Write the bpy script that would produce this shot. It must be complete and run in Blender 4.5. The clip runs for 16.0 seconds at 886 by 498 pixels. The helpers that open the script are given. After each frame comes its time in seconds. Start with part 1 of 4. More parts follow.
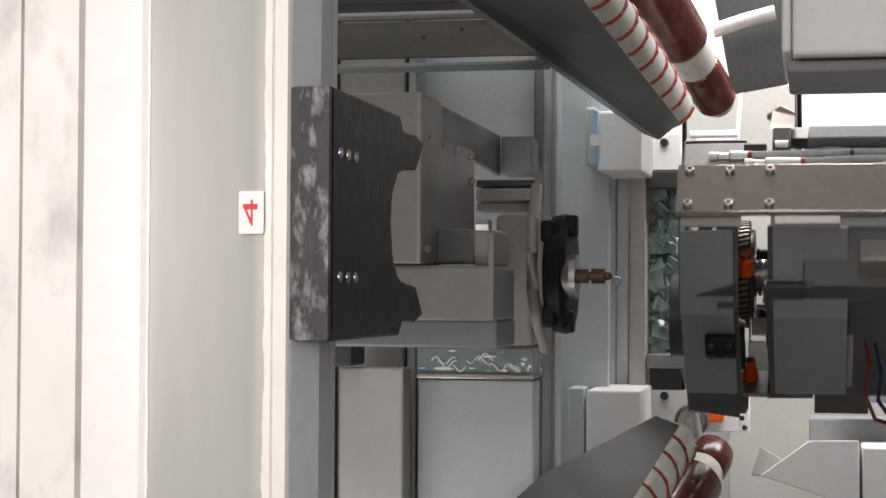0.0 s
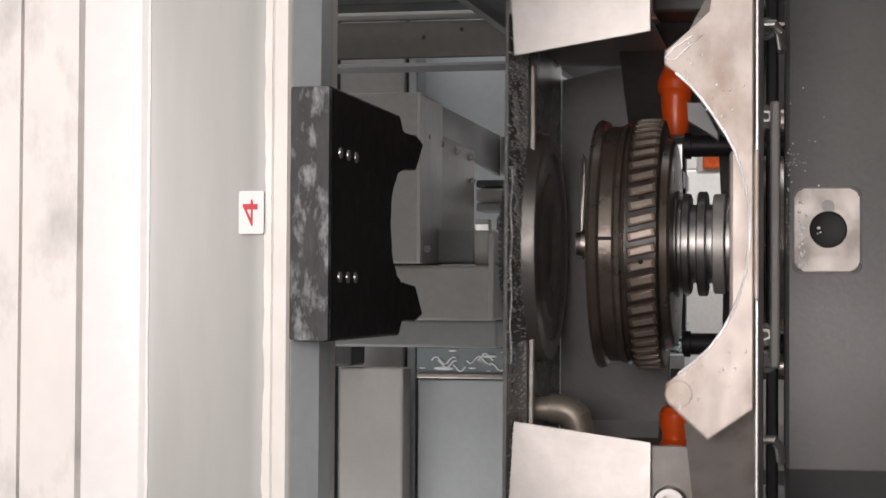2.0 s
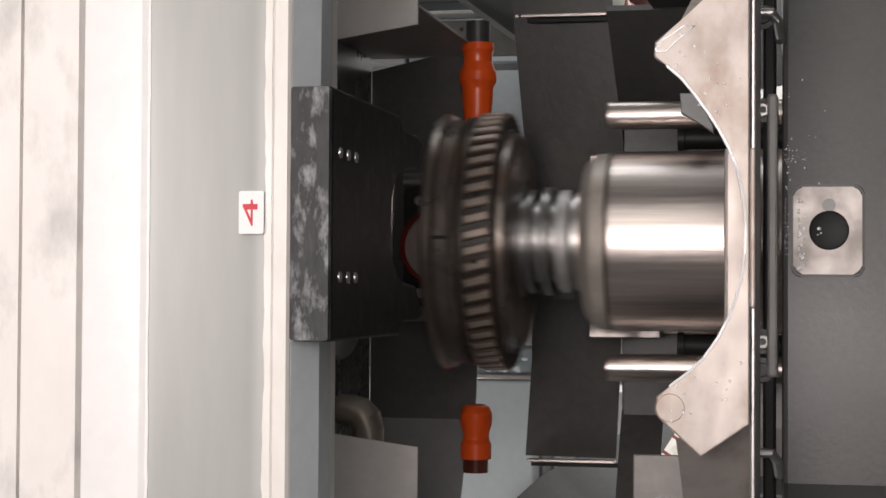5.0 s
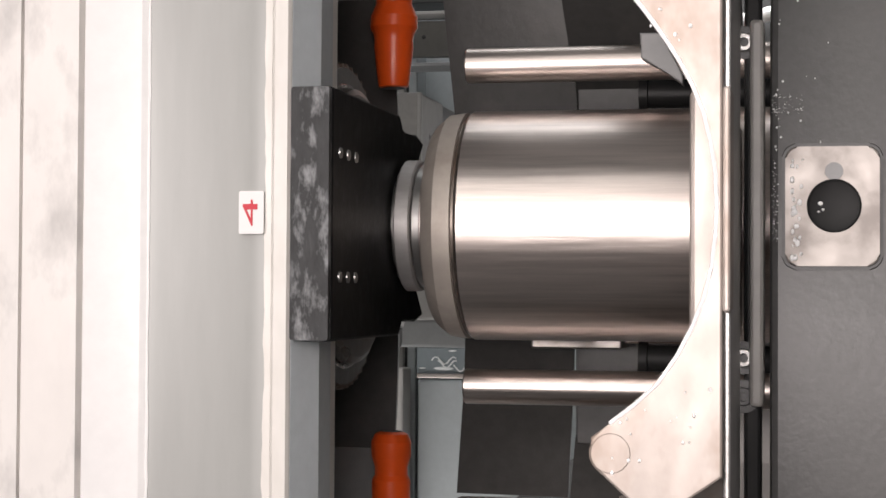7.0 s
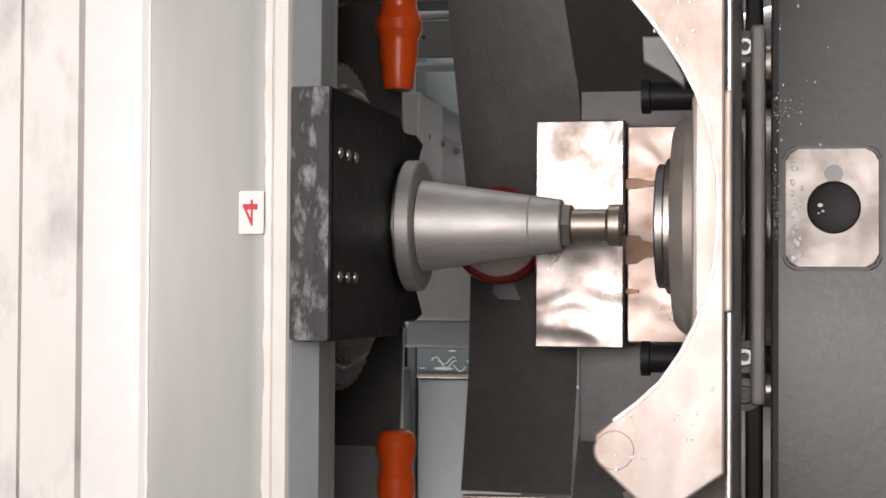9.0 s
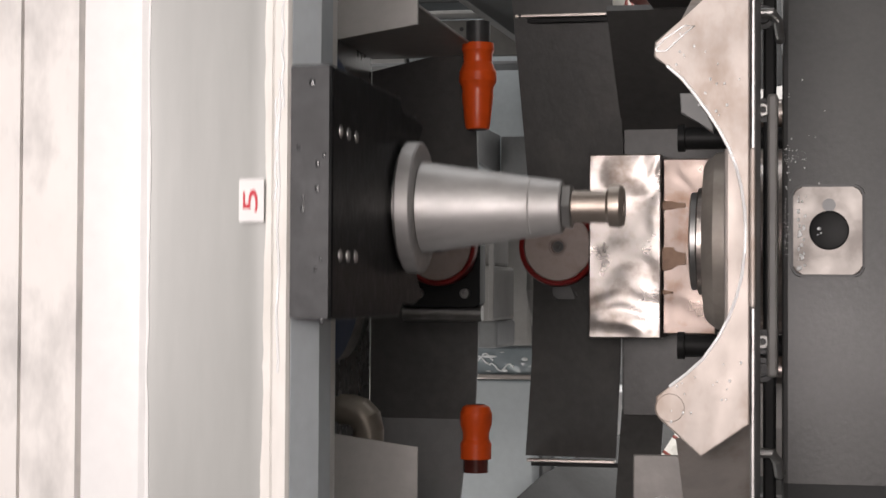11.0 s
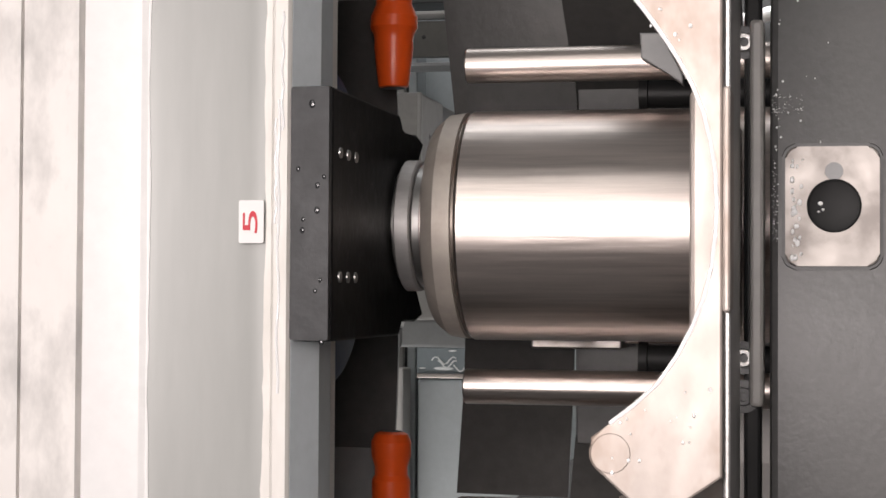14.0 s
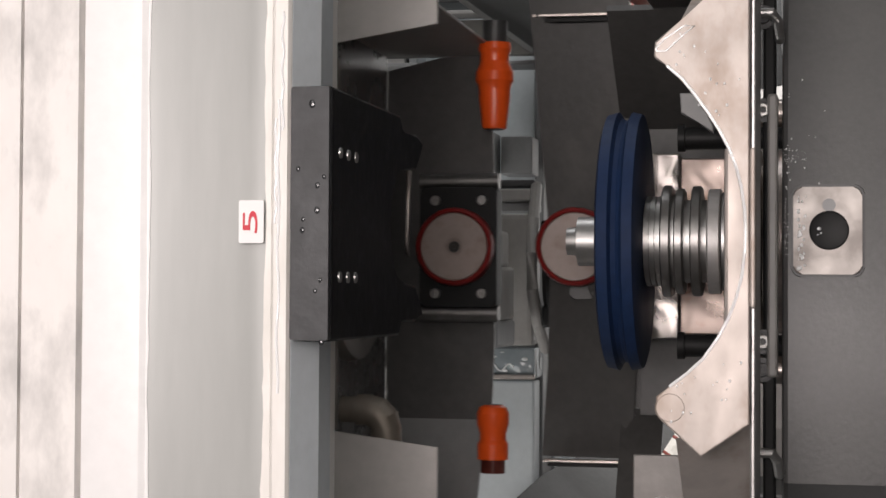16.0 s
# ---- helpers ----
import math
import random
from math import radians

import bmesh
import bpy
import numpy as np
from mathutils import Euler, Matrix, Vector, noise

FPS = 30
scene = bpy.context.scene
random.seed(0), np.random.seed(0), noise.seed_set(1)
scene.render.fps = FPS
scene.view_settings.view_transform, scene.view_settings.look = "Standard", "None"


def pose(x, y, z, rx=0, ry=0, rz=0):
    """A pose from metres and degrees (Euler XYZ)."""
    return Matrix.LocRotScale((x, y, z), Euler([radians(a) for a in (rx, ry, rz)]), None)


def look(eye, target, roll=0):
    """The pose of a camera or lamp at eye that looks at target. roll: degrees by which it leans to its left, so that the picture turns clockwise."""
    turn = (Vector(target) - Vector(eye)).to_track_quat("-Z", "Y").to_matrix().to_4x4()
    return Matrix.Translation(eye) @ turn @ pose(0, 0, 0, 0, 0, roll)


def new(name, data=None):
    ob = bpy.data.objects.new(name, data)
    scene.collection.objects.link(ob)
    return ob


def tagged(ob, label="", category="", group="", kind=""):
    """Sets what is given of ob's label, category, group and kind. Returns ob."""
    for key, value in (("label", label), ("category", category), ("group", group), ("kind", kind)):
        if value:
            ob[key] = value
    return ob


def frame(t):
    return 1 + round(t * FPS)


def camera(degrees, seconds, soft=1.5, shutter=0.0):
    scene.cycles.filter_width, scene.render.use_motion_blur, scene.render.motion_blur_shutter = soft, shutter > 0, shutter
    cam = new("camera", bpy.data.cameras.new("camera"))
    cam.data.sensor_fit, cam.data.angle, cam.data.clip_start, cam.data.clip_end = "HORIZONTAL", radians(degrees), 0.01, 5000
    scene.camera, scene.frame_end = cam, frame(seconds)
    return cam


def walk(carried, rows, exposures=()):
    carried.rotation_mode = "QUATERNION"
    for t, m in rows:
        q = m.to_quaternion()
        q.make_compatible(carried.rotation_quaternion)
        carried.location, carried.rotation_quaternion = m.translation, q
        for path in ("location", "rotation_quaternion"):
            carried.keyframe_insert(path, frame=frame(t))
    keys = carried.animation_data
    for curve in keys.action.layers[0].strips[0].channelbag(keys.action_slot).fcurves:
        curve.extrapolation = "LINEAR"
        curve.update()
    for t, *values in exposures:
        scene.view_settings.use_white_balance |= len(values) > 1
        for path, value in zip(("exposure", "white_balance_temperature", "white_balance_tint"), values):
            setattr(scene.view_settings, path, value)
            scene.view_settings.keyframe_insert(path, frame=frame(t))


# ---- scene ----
# A vertical glass-working machine: the spindle head turns up, hands tool 4 to the
# magazine fork, and takes tool 5. X runs along the spindle, Y away from the camera, Z up.
import functools

cam = camera(27.95, 16.0, soft=1.6, shutter=0.5)
EYE = (0.0, 0.0, 1.3)
AIM = (-0.2047, 0.9785, 1.3258)
walk(cam, [(0.0, look(EYE, AIM, 0.32)), (16.0, look(EYE, AIM, 0.32))], [(0.0, 0.0), (16.0, 0.0)])

# ---- light: factory hall, lamps behind and above the camera, unseen fills added ----
world = bpy.data.worlds.new("hall_air")
scene.world = world
world.use_nodes = True
world.node_tree.nodes["Background"].inputs[0].default_value = (0.92, 0.96, 1.0, 1)
world.node_tree.nodes["Background"].inputs[1].default_value = 0.12


def area(name, m, sx, sy, watts, colour):
    data = bpy.data.lights.new(name, "AREA")
    data.shape, data.size, data.size_y, data.energy, data.color = "RECTANGLE", sx, sy, watts, colour
    ob = new(name, data)
    ob.matrix_world = m
    return ob


area("work_lamp", look((-0.20, -0.12, 1.376), (-0.16, 1.0, 1.335)), 0.56, 0.24, 7.9, (1.0, 0.905, 0.885))
area("hall_lamp", look((-0.3, -1.6, 2.75), (-0.2, 1.4, 1.3)), 2.4, 1.4, 20, (1.0, 0.96, 0.93))
# three unseen area lights added to brighten the bay and its far end
area("bay_fill", look((-0.15, 1.45, 2.9), (-0.15, 2.9, 1.0)), 1.8, 0.6, 13, (0.97, 0.98, 1.0))
area("low_fill", look((-0.80, 1.25, 0.72), (-0.30, 2.1, 1.22)), 0.8, 0.4, 4.0, (1.0, 0.98, 0.96))
area("far_fill", look((0.2, 3.05, 2.35), (0.1, 3.6, 1.1)), 1.8, 0.4, 52, (1.0, 0.98, 0.97))

# ---- materials ----


def material(name, colour, rough=0.5, metal=0.0, grain=60.0, vary=0.15, bump=0.15, stain=None, stain_scale=6.0,
             stain_amount=0.5, stretch=(1, 1, 1), coat=0.0, rough_vary=0.15, spec=0.5, wave=0.0):
    """Paint, metal or plastic with fine grain, wide variation and stains of a second colour."""
    m = bpy.data.materials.new(name)
    m.use_nodes = True
    nt = m.node_tree
    n, l = nt.nodes, nt.links
    b = n["Principled BSDF"]
    tc = n.new("ShaderNodeTexCoord")
    mp = n.new("ShaderNodeMapping")
    mp.inputs["Scale"].default_value = stretch
    l.new(tc.outputs["Object"], mp.inputs["Vector"])
    fine, wide = n.new("ShaderNodeTexNoise"), n.new("ShaderNodeTexNoise")
    for t, s, d in ((fine, grain, 6.0), (wide, stain_scale, 5.0)):
        t.inputs["Scale"].default_value = s
        t.inputs["Detail"].default_value = d
        t.inputs["Roughness"].default_value = 0.62
        l.new(mp.outputs["Vector"], t.inputs["Vector"])
    info = n.new("ShaderNodeObjectInfo")
    ramp = n.new("ShaderNodeValToRGB")
    lo = tuple(max(0.0, c * (1 - vary)) for c in colour)
    hi = tuple(min(1.0, c * (1 + vary)) for c in colour)
    ramp.color_ramp.elements[0].position, ramp.color_ramp.elements[1].position = 0.3, 0.7
    ramp.color_ramp.elements[0].color, ramp.color_ramp.elements[1].color = (*lo, 1), (*hi, 1)
    l.new(fine.outputs["Fac"], ramp.inputs["Fac"])
    mask = n.new("ShaderNodeValToRGB")
    mask.color_ramp.elements[0].position, mask.color_ramp.elements[1].position = 0.5, 0.68
    l.new(wide.outputs["Fac"], mask.inputs["Fac"])
    amount = n.new("ShaderNodeMath")
    amount.operation = "MULTIPLY"
    amount.inputs[1].default_value = stain_amount if stain else 0.0
    l.new(mask.outputs["Color"], amount.inputs[0])
    mix = n.new("ShaderNodeMix")
    mix.data_type = "RGBA"
    l.new(amount.outputs[0], mix.inputs["Factor"])
    l.new(ramp.outputs["Color"], mix.inputs["A"])
    mix.inputs["B"].default_value = (*(stain or colour), 1)
    l.new(mix.outputs["Result"], b.inputs["Base Color"])
    rr = n.new("ShaderNodeMapRange")
    rr.inputs["To Min"].default_value = max(0.03, rough - rough_vary)
    rr.inputs["To Max"].default_value = min(1.0, rough + rough_vary)
    l.new(wide.outputs["Fac"], rr.inputs["Value"])
    l.new(rr.outputs["Result"], b.inputs["Roughness"])
    bp = n.new("ShaderNodeBump")
    bp.inputs["Strength"].default_value = bump
    bp.inputs["Distance"].default_value = 0.001
    l.new(fine.outputs["Fac"], bp.inputs["Height"])
    if wave:
        wb = n.new("ShaderNodeBump")
        wb.inputs["Distance"].default_value = wave
        swell = n.new("ShaderNodeTexNoise")
        swell.inputs["Scale"].default_value, swell.inputs["Detail"].default_value = 26.0, 1.0
        swell.inputs["Distortion"].default_value = 0.8
        l.new(mp.outputs["Vector"], swell.inputs["Vector"])
        l.new(swell.outputs["Fac"], wb.inputs["Height"])
        l.new(wb.outputs["Normal"], bp.inputs["Normal"])
    l.new(bp.outputs["Normal"], b.inputs["Normal"])
    b.inputs["Metallic"].default_value = metal
    b.inputs["Coat Weight"].default_value = coat
    b.inputs["Coat Roughness"].default_value = 0.12
    b.inputs["Specular IOR Level"].default_value = spec
    return m


M = functools.partial(material)
BEAM = M("beam_paint", (0.38, 0.385, 0.37), 0.38, 0, 120, 0.04, 0.06, (0.52, 0.52, 0.50), 9, 0.6, (1, 1, 0.15))
BEAM_RAW = M("worn_aluminium", (0.80, 0.77, 0.74), 0.5, 0.0, 40, 0.05, 0.2, (0.47, 0.455, 0.44), 32, 0.7, (1, 1, 0.5))
FORK = M("black_plastic", (0.006, 0.006, 0.0064), 0.45, 0, 120, 0.5, 0.3, (0.030, 0.028, 0.027), 110, 0.6, spec=0.10)
FORK_WORN = M("chalky_black_plastic", (0.024, 0.025, 0.026), 0.5, 0, 200, 0.4, 0.3, (0.40, 0.41, 0.42), 150, 0.62, (1, 1, 0.45), spec=0.25)
FORK_EDGE = M("dark_plastic_edge", (0.030, 0.031, 0.033), 0.45, 0, 140, 0.3, 0.25, (0.045, 0.045, 0.046), 38, 0.5, spec=0.3)
STEEL = M("ground_steel", (0.56, 0.50, 0.465), 0.34, 1, 240, 0.24, 0.16, (0.45, 0.39, 0.355), 30, 0.6, (0.04, 1, 1), rough_vary=0.16)
DULL = M("dull_steel", (0.42, 0.41, 0.40), 0.40, 1, 90, 0.10, 0.12, (0.27, 0.26, 0.25), 22, 0.5)
GUARD = M("stainless_guard", (0.41, 0.365, 0.335), 0.47, 0.5, 60, 0.10, 0.2, (0.25, 0.175, 0.125), 22, 0.75, (1, 1, 0.6), spec=0.3, rough_vary=0.22, wave=0.0012)
POLISHED = M("polished_sheet", (0.30, 0.275, 0.26), 0.30, 0.9, 40, 0.06, 0.1, (0.15, 0.12, 0.10), 30, 0.9, rough_vary=0.16, wave=0.0034)
PANEL = M("grey_machine_paint", (0.076, 0.075, 0.074), 0.38, 0, 300, 0.10, 0.14, (0.105, 0.103, 0.100), 7, 0.6, spec=0.4)
HOOD = M("dark_grey_hood", (0.064, 0.062, 0.060), 0.38, 0, 160, 0.12, 0.2, (0.10, 0.094, 0.088), 16, 0.6, spec=0.4)
DISH = M("wet_dish_steel", (0.36, 0.34, 0.32), 0.34, 0.75, 120, 0.15, 0.2, (0.20, 0.185, 0.17), 30, 0.6)
PLATE = M("bright_plate_metal", (0.29, 0.265, 0.245), 0.42, 0.35, 60, 0.08, 0.15, (0.20, 0.175, 0.16), 70, 0.6, rough_vary=0.2, wave=0.001)
GAP = M("sludge_black", (0.018, 0.013, 0.010), 0.4, 0, 120, 0.3, 0.3, (0.045, 0.022, 0.012), 60, 0.6)
FACE = M("diamond_face", (0.27, 0.225, 0.19), 0.40, 0.5, 200, 0.2, 0.4, (0.20, 0.13, 0.09), 120, 0.6)
SHEET = M("brushed_flap_sheet", (0.46, 0.44, 0.42), 0.40, 0.85, 120, 0.06, 0.12, (0.35, 0.33, 0.315), 9, 0.5)
FLAP = M("grey_flap_paint", (0.34, 0.325, 0.311), 0.45, 0.1, 120, 0.06, 0.12, (0.28, 0.268, 0.255), 7, 0.4)
ORANGE = M("orange_hose_plastic", (0.85, 0.10, 0.012), 0.32, 0, 90, 0.06, 0.08)
BLUE = M("blue_wheel_body", (0.008, 0.023, 0.070), 0.6, 0, 150, 0.15, 0.3, (0.009, 0.024, 0.075), 20, 0.5, spec=0.3)
WHEEL = M("brown_wheel_body", (0.115, 0.096, 0.082), 0.30, 0.6, 120, 0.25, 0.3, (0.11, 0.062, 0.038), 30, 0.6)
SEGMENT = M("diamond_segment", (0.115, 0.082, 0.064), 0.42, 0.5, 140, 0.25, 0.4, (0.06, 0.030, 0.019), 55, 0.8)
WHITE = M("white_machine_paint", (0.80, 0.79, 0.78), 0.4, 0, 120, 0.03, 0.05, (0.70, 0.70, 0.69), 6, 0.4)
PALE = M("pale_blue_grey_paint", (0.46, 0.49, 0.50), 0.38, 0, 120, 0.05, 0.08, (0.38, 0.40, 0.41), 6, 0.5)
BRACKET = M("warm_grey_paint", (0.38, 0.365, 0.35), 0.45, 0, 120, 0.06, 0.1, (0.30, 0.29, 0.28), 7, 0.5)
MID = M("mid_grey_paint", (0.24, 0.24, 0.24), 0.45, 0, 120, 0.07, 0.1, (0.19, 0.19, 0.19), 7, 0.5)
DARK = M("dark_steel", (0.06, 0.06, 0.06), 0.45, 0.3, 100, 0.15, 0.2)
# black parts; also paints the shade in the recess and the folds
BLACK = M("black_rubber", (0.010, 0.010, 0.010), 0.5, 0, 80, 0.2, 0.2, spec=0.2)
RED = M("red_rubber", (0.19, 0.010, 0.009), 0.4, 0, 90, 0.15, 0.2, (0.16, 0.012, 0.01), 40, 0.5)
PAD = M("pink_grey_disc", (0.31, 0.25, 0.225), 0.5, 0.2, 60, 0.15, 0.3, (0.20, 0.145, 0.125), 60, 0.7)
BRASS = M("brown_brass", (0.08, 0.050, 0.030), 0.4, 0.6, 90, 0.2, 0.2)
LABEL = M("label_paper", (0.78, 0.77, 0.76), 0.5, 0, 90, 0.02, 0.03)
INK = M("red_ink", (0.55, 0.012, 0.03), 0.5, 0, 90, 0.05, 0.03)
HOSE = M("clear_hose", (0.66, 0.62, 0.56), 0.3, 0, 90, 0.08, 0.1)
GREYHOSE = M("grey_hose", (0.22, 0.215, 0.21), 0.2, 0, 90, 0.10, 0.1, (0.30, 0.29, 0.28), 20, 0.5)
MAROON = M("maroon_hose", (0.10, 0.024, 0.018), 0.22, 0, 60, 0.3, 0.2, (0.20, 0.075, 0.055), 36, 0.6)
WETPALE = M("wet_pale_paint", (0.27, 0.30, 0.315), 0.12, 0, 30, 0.06, 0.2, (0.22, 0.245, 0.255), 22, 0.5, rough_vary=0.07, wave=0.006)
BEAMGREY = M("olive_grey_paint", (0.20, 0.19, 0.175), 0.5, 0, 90, 0.08, 0.12, (0.15, 0.145, 0.135), 8, 0.5)
DARKBAR = M("dark_bar_paint", (0.075, 0.073, 0.071), 0.6, 0, 120, 0.1, 0.12, (0.10, 0.097, 0.094), 12, 0.5, spec=0.2)
FILM = M("blue_film", (0.30, 0.46, 0.66), 0.4, 0, 90, 0.05, 0.05)
REFLECT = M("orange_reflector", (0.85, 0.13, 0.02), 0.25, 0, 200, 0.12, 0.3)
REDWIRE = M("red_wire", (0.34, 0.055, 0.04), 0.4, 0, 90, 0.1, 0.1)
SHARD = M("broken_glass_green", (0.36, 0.45, 0.43), 0.10, 0, 30, 0.25, 0.1, (0.20, 0.27, 0.26), 20, 0.6)
# lighter copies of the pale and warm paints, with extra light put into the colour
PALE_LIT = M("light_door_paint", (0.52, 0.545, 0.555), 0.38, 0, 120, 0.04, 0.08, (0.44, 0.46, 0.465), 6, 0.5)
WARM_LIT = M("warm_door_paint", (0.50, 0.475, 0.45), 0.42, 0, 120, 0.04, 0.08, (0.42, 0.39, 0.37), 6, 0.5)
FORKED_STRIP = M("pale_strip_paint", (0.56, 0.60, 0.62), 0.45, 0, 120, 0.05, 0.08, (0.46, 0.49, 0.50), 9, 0.5)
DARKDROP = M("drop_on_black", (0.03, 0.031, 0.033), 0.05, 0, 10, 0.02, 0.0, coat=1.0)
BELLY = M("warm_cover_plate", (0.54, 0.48, 0.44), 0.18, 0.94, 90, 0.08, 0.1, (0.44, 0.38, 0.34), 14, 0.6, rough_vary=0.04)
WALL = M("wet_hood_wall", (0.12, 0.117, 0.114), 0.28, 0, 120, 0.15, 0.5, (0.12, 0.115, 0.11), 30, 0.5)
LIP = M("worn_white_lip", (0.78, 0.75, 0.71), 0.42, 0, 60, 0.05, 0.15, (0.60, 0.58, 0.53), 22, 0.6, (1, 1, 0.4))
# glossy white: the glint of water and wet edges is put into the colour
GLINT = M("bright_water", (0.82, 0.82, 0.82), 0.08, 0, 60, 0.02, 0.0)
STUD = M("tinted_stud", (0.36, 0.31, 0.27), 0.38, 0.9, 90, 0.1, 0.1, (0.25, 0.20, 0.17), 40, 0.5)
NOSE = M("worn_nose_metal", (0.40, 0.36, 0.32), 0.5, 0.5, 60, 0.12, 0.2, (0.25, 0.21, 0.18), 24, 0.6)
ELBOW = M("cast_elbow", (0.34, 0.30, 0.25), 0.45, 0.5, 70, 0.12, 0.2, (0.20, 0.17, 0.14), 25, 0.5)
STAINED = M("stained_sheet", (0.22, 0.178, 0.158), 0.34, 0.8, 40, 0.08, 0.1, (0.17, 0.09, 0.05), 34, 0.85, rough_vary=0.2, wave=0.0018)
TAPER = M("worn_taper_steel", (0.45, 0.435, 0.425), 0.52, 0.7, 160, 0.10, 0.2, (0.34, 0.325, 0.31), 60, 0.6, (0.4, 1, 1), rough_vary=0.12)
GROOVE = M("wet_steel_flange", (0.23, 0.222, 0.215), 0.36, 0.9, 120, 0.12, 0.15, (0.14, 0.13, 0.125), 40, 0.5)
SKIRT = M("dull_inner_sheet", (0.19, 0.178, 0.168), 0.42, 0.3, 80, 0.12, 0.2, (0.26, 0.21, 0.17), 14, 0.7, rough_vary=0.2)
STATION = M("station_paint", (0.30, 0.285, 0.27), 0.42, 0, 120, 0.07, 0.12, (0.23, 0.215, 0.20), 9, 0.6)
OCHRE = M("rust_brown_sheet", (0.17, 0.095, 0.055), 0.4, 0.3, 60, 0.2, 0.2, (0.10, 0.05, 0.03), 40, 0.6)

# ---- mesh helpers ----


def part(name, bm, mat, parent=None, label="", smooth=0.36):
    me = bpy.data.meshes.new(name)
    bmesh.ops.recalc_face_normals(bm, faces=bm.faces)
    for f in bm.faces:
        f.smooth = True
    for e in bm.edges:
        e.smooth = len(e.link_faces) == 2 and e.calc_face_angle(0.0) < smooth
    bm.to_mesh(me)
    bm.free()
    me.materials.append(mat)
    ob = new(name, me)
    if parent:
        ob.parent = parent
    if label:
        ob["label"] = label
    return ob


def thing(name, label, category, group="", kind=""):
    return tagged(new(name), label, category, group, kind)


def box(bm, a, b, bevel=0.0015):
    """A box between two corners, with its edges broken."""
    lo, hi = [min(p, q) for p, q in zip(a, b)], [max(p, q) for p, q in zip(a, b)]
    size = [q - p for p, q in zip(lo, hi)]
    mid = [(p + q) / 2 for p, q in zip(lo, hi)]
    r = bmesh.ops.create_cube(bm, size=1, matrix=Matrix.Translation(mid) @ Matrix.Diagonal((*size, 1)))
    if bevel:
        es = list({e for v in r["verts"] for e in v.link_edges})
        bmesh.ops.bevel(bm, geom=es, offset=min(bevel, min(size) * 0.35), segments=2, affect="EDGES", profile=0.5)


def box_of(a, b, bevel=0.0015):
    bm = bmesh.new()
    box(bm, a, b, bevel)
    return bm


def lathe(bm, profile, centre, axis="X", seg=64):
    """A solid of revolution; profile: (along, radius) from end to end."""
    rings = []
    for s, r in profile:
        ring = []
        for i in range(seg):
            a = 2 * math.pi * i / seg
            c, d = r * math.cos(a), r * math.sin(a)
            p = {"X": (s, c, d), "Y": (c, s, d), "Z": (c, d, s)}[axis]
            ring.append(bm.verts.new(Vector(centre) + Vector(p)))
        rings.append(ring)
    for p, q in zip(rings, rings[1:]):
        for i in range(seg):
            bm.faces.new((p[i], p[(i + 1) % seg], q[(i + 1) % seg], q[i]))
    bm.faces.new(rings[0])
    bm.faces.new(rings[-1])


def lathe_of(profile, centre, axis="X", seg=64):
    bm = bmesh.new()
    lathe(bm, profile, centre, axis, seg)
    return bm


def slab_of(outline, lo, hi, axis="Y", bevel=0.0):
    """A plate: a 2D outline pushed from lo to hi along an axis."""
    bm = bmesh.new()
    put = {"Y": lambda p, s: (p[0], s, p[1]), "X": lambda p, s: (s, p[0], p[1]), "Z": lambda p, s: (p[0], p[1], s)}[axis]
    a = [bm.verts.new(put(p, lo)) for p in outline]
    b = [bm.verts.new(put(p, hi)) for p in outline]
    k = len(outline)
    ends = [bm.faces.new(a), bm.faces.new(b)]
    for i in range(k):
        bm.faces.new((a[i], a[(i + 1) % k], b[(i + 1) % k], b[i]))
    if bevel:
        es = list({e for f in ends for e in f.edges})
        bmesh.ops.bevel(bm, geom=es, offset=bevel, segments=2, affect="EDGES", profile=0.5)
    return bm


def tube(bm, points, radius, seg=16, radii=None):
    """A round tube along points."""
    pts = [Vector(p) for p in points]
    rings = []
    up = Vector((0.13, 0.21, 0.97))
    for i, p in enumerate(pts):
        d = (pts[min(i + 1, len(pts) - 1)] - pts[max(i - 1, 0)]).normalized()
        s = d.cross(up).normalized()
        t = s.cross(d)
        r = radii[i] if radii else radius
        rings.append([bm.verts.new(p + (s * math.cos(2 * math.pi * j / seg) + t * math.sin(2 * math.pi * j / seg)) * r)
                      for j in range(seg)])
    for p, q in zip(rings, rings[1:]):
        for j in range(seg):
            bm.faces.new((p[j], p[(j + 1) % seg], q[(j + 1) % seg], q[j]))
    bm.faces.new(rings[0])
    bm.faces.new(rings[-1])


def tube_of(points, radius, seg=16, radii=None):
    bm = bmesh.new()
    tube(bm, points, radius, seg, radii)
    return bm


def arc(cx, cz, r, a0, a1, n):
    return [(cx + r * math.cos(radians(a0 + (a1 - a0) * i / n)), cz + r * math.sin(radians(a0 + (a1 - a0) * i / n))) for i in range(n + 1)]


def rounded(x0, z0, x1, z1, r, n=6):
    return (arc(x1 - r, z1 - r, r, 0, 90, n) + arc(x0 + r, z1 - r, r, 90, 180, n)
            + arc(x0 + r, z0 + r, r, 180, 270, n) + arc(x1 - r, z0 + r, r, 270, 360, n))


def socket_bolt(parent, x, y, z, r=0.0045, axis="Y", sign=-1, mat=None, name="bolt"):
    """A socket-head bolt whose head stands out along sign * axis."""
    h = r * 0.9 * sign
    prof = [(0, r), (h * 0.85, r), (h, r * 0.86), (h, r * 0.5), (h * 0.35, r * 0.46), (h * 0.35, 0.0002)]
    return part(name, lathe_of(prof, (x, y, z), axis, 18), mat or DULL, parent)


# ---- timing ----


def ease(t, t0, t1):
    u = min(1.0, max(0.0, (t - t0) / (t1 - t0)))
    return u * u * (3 - 2 * u)


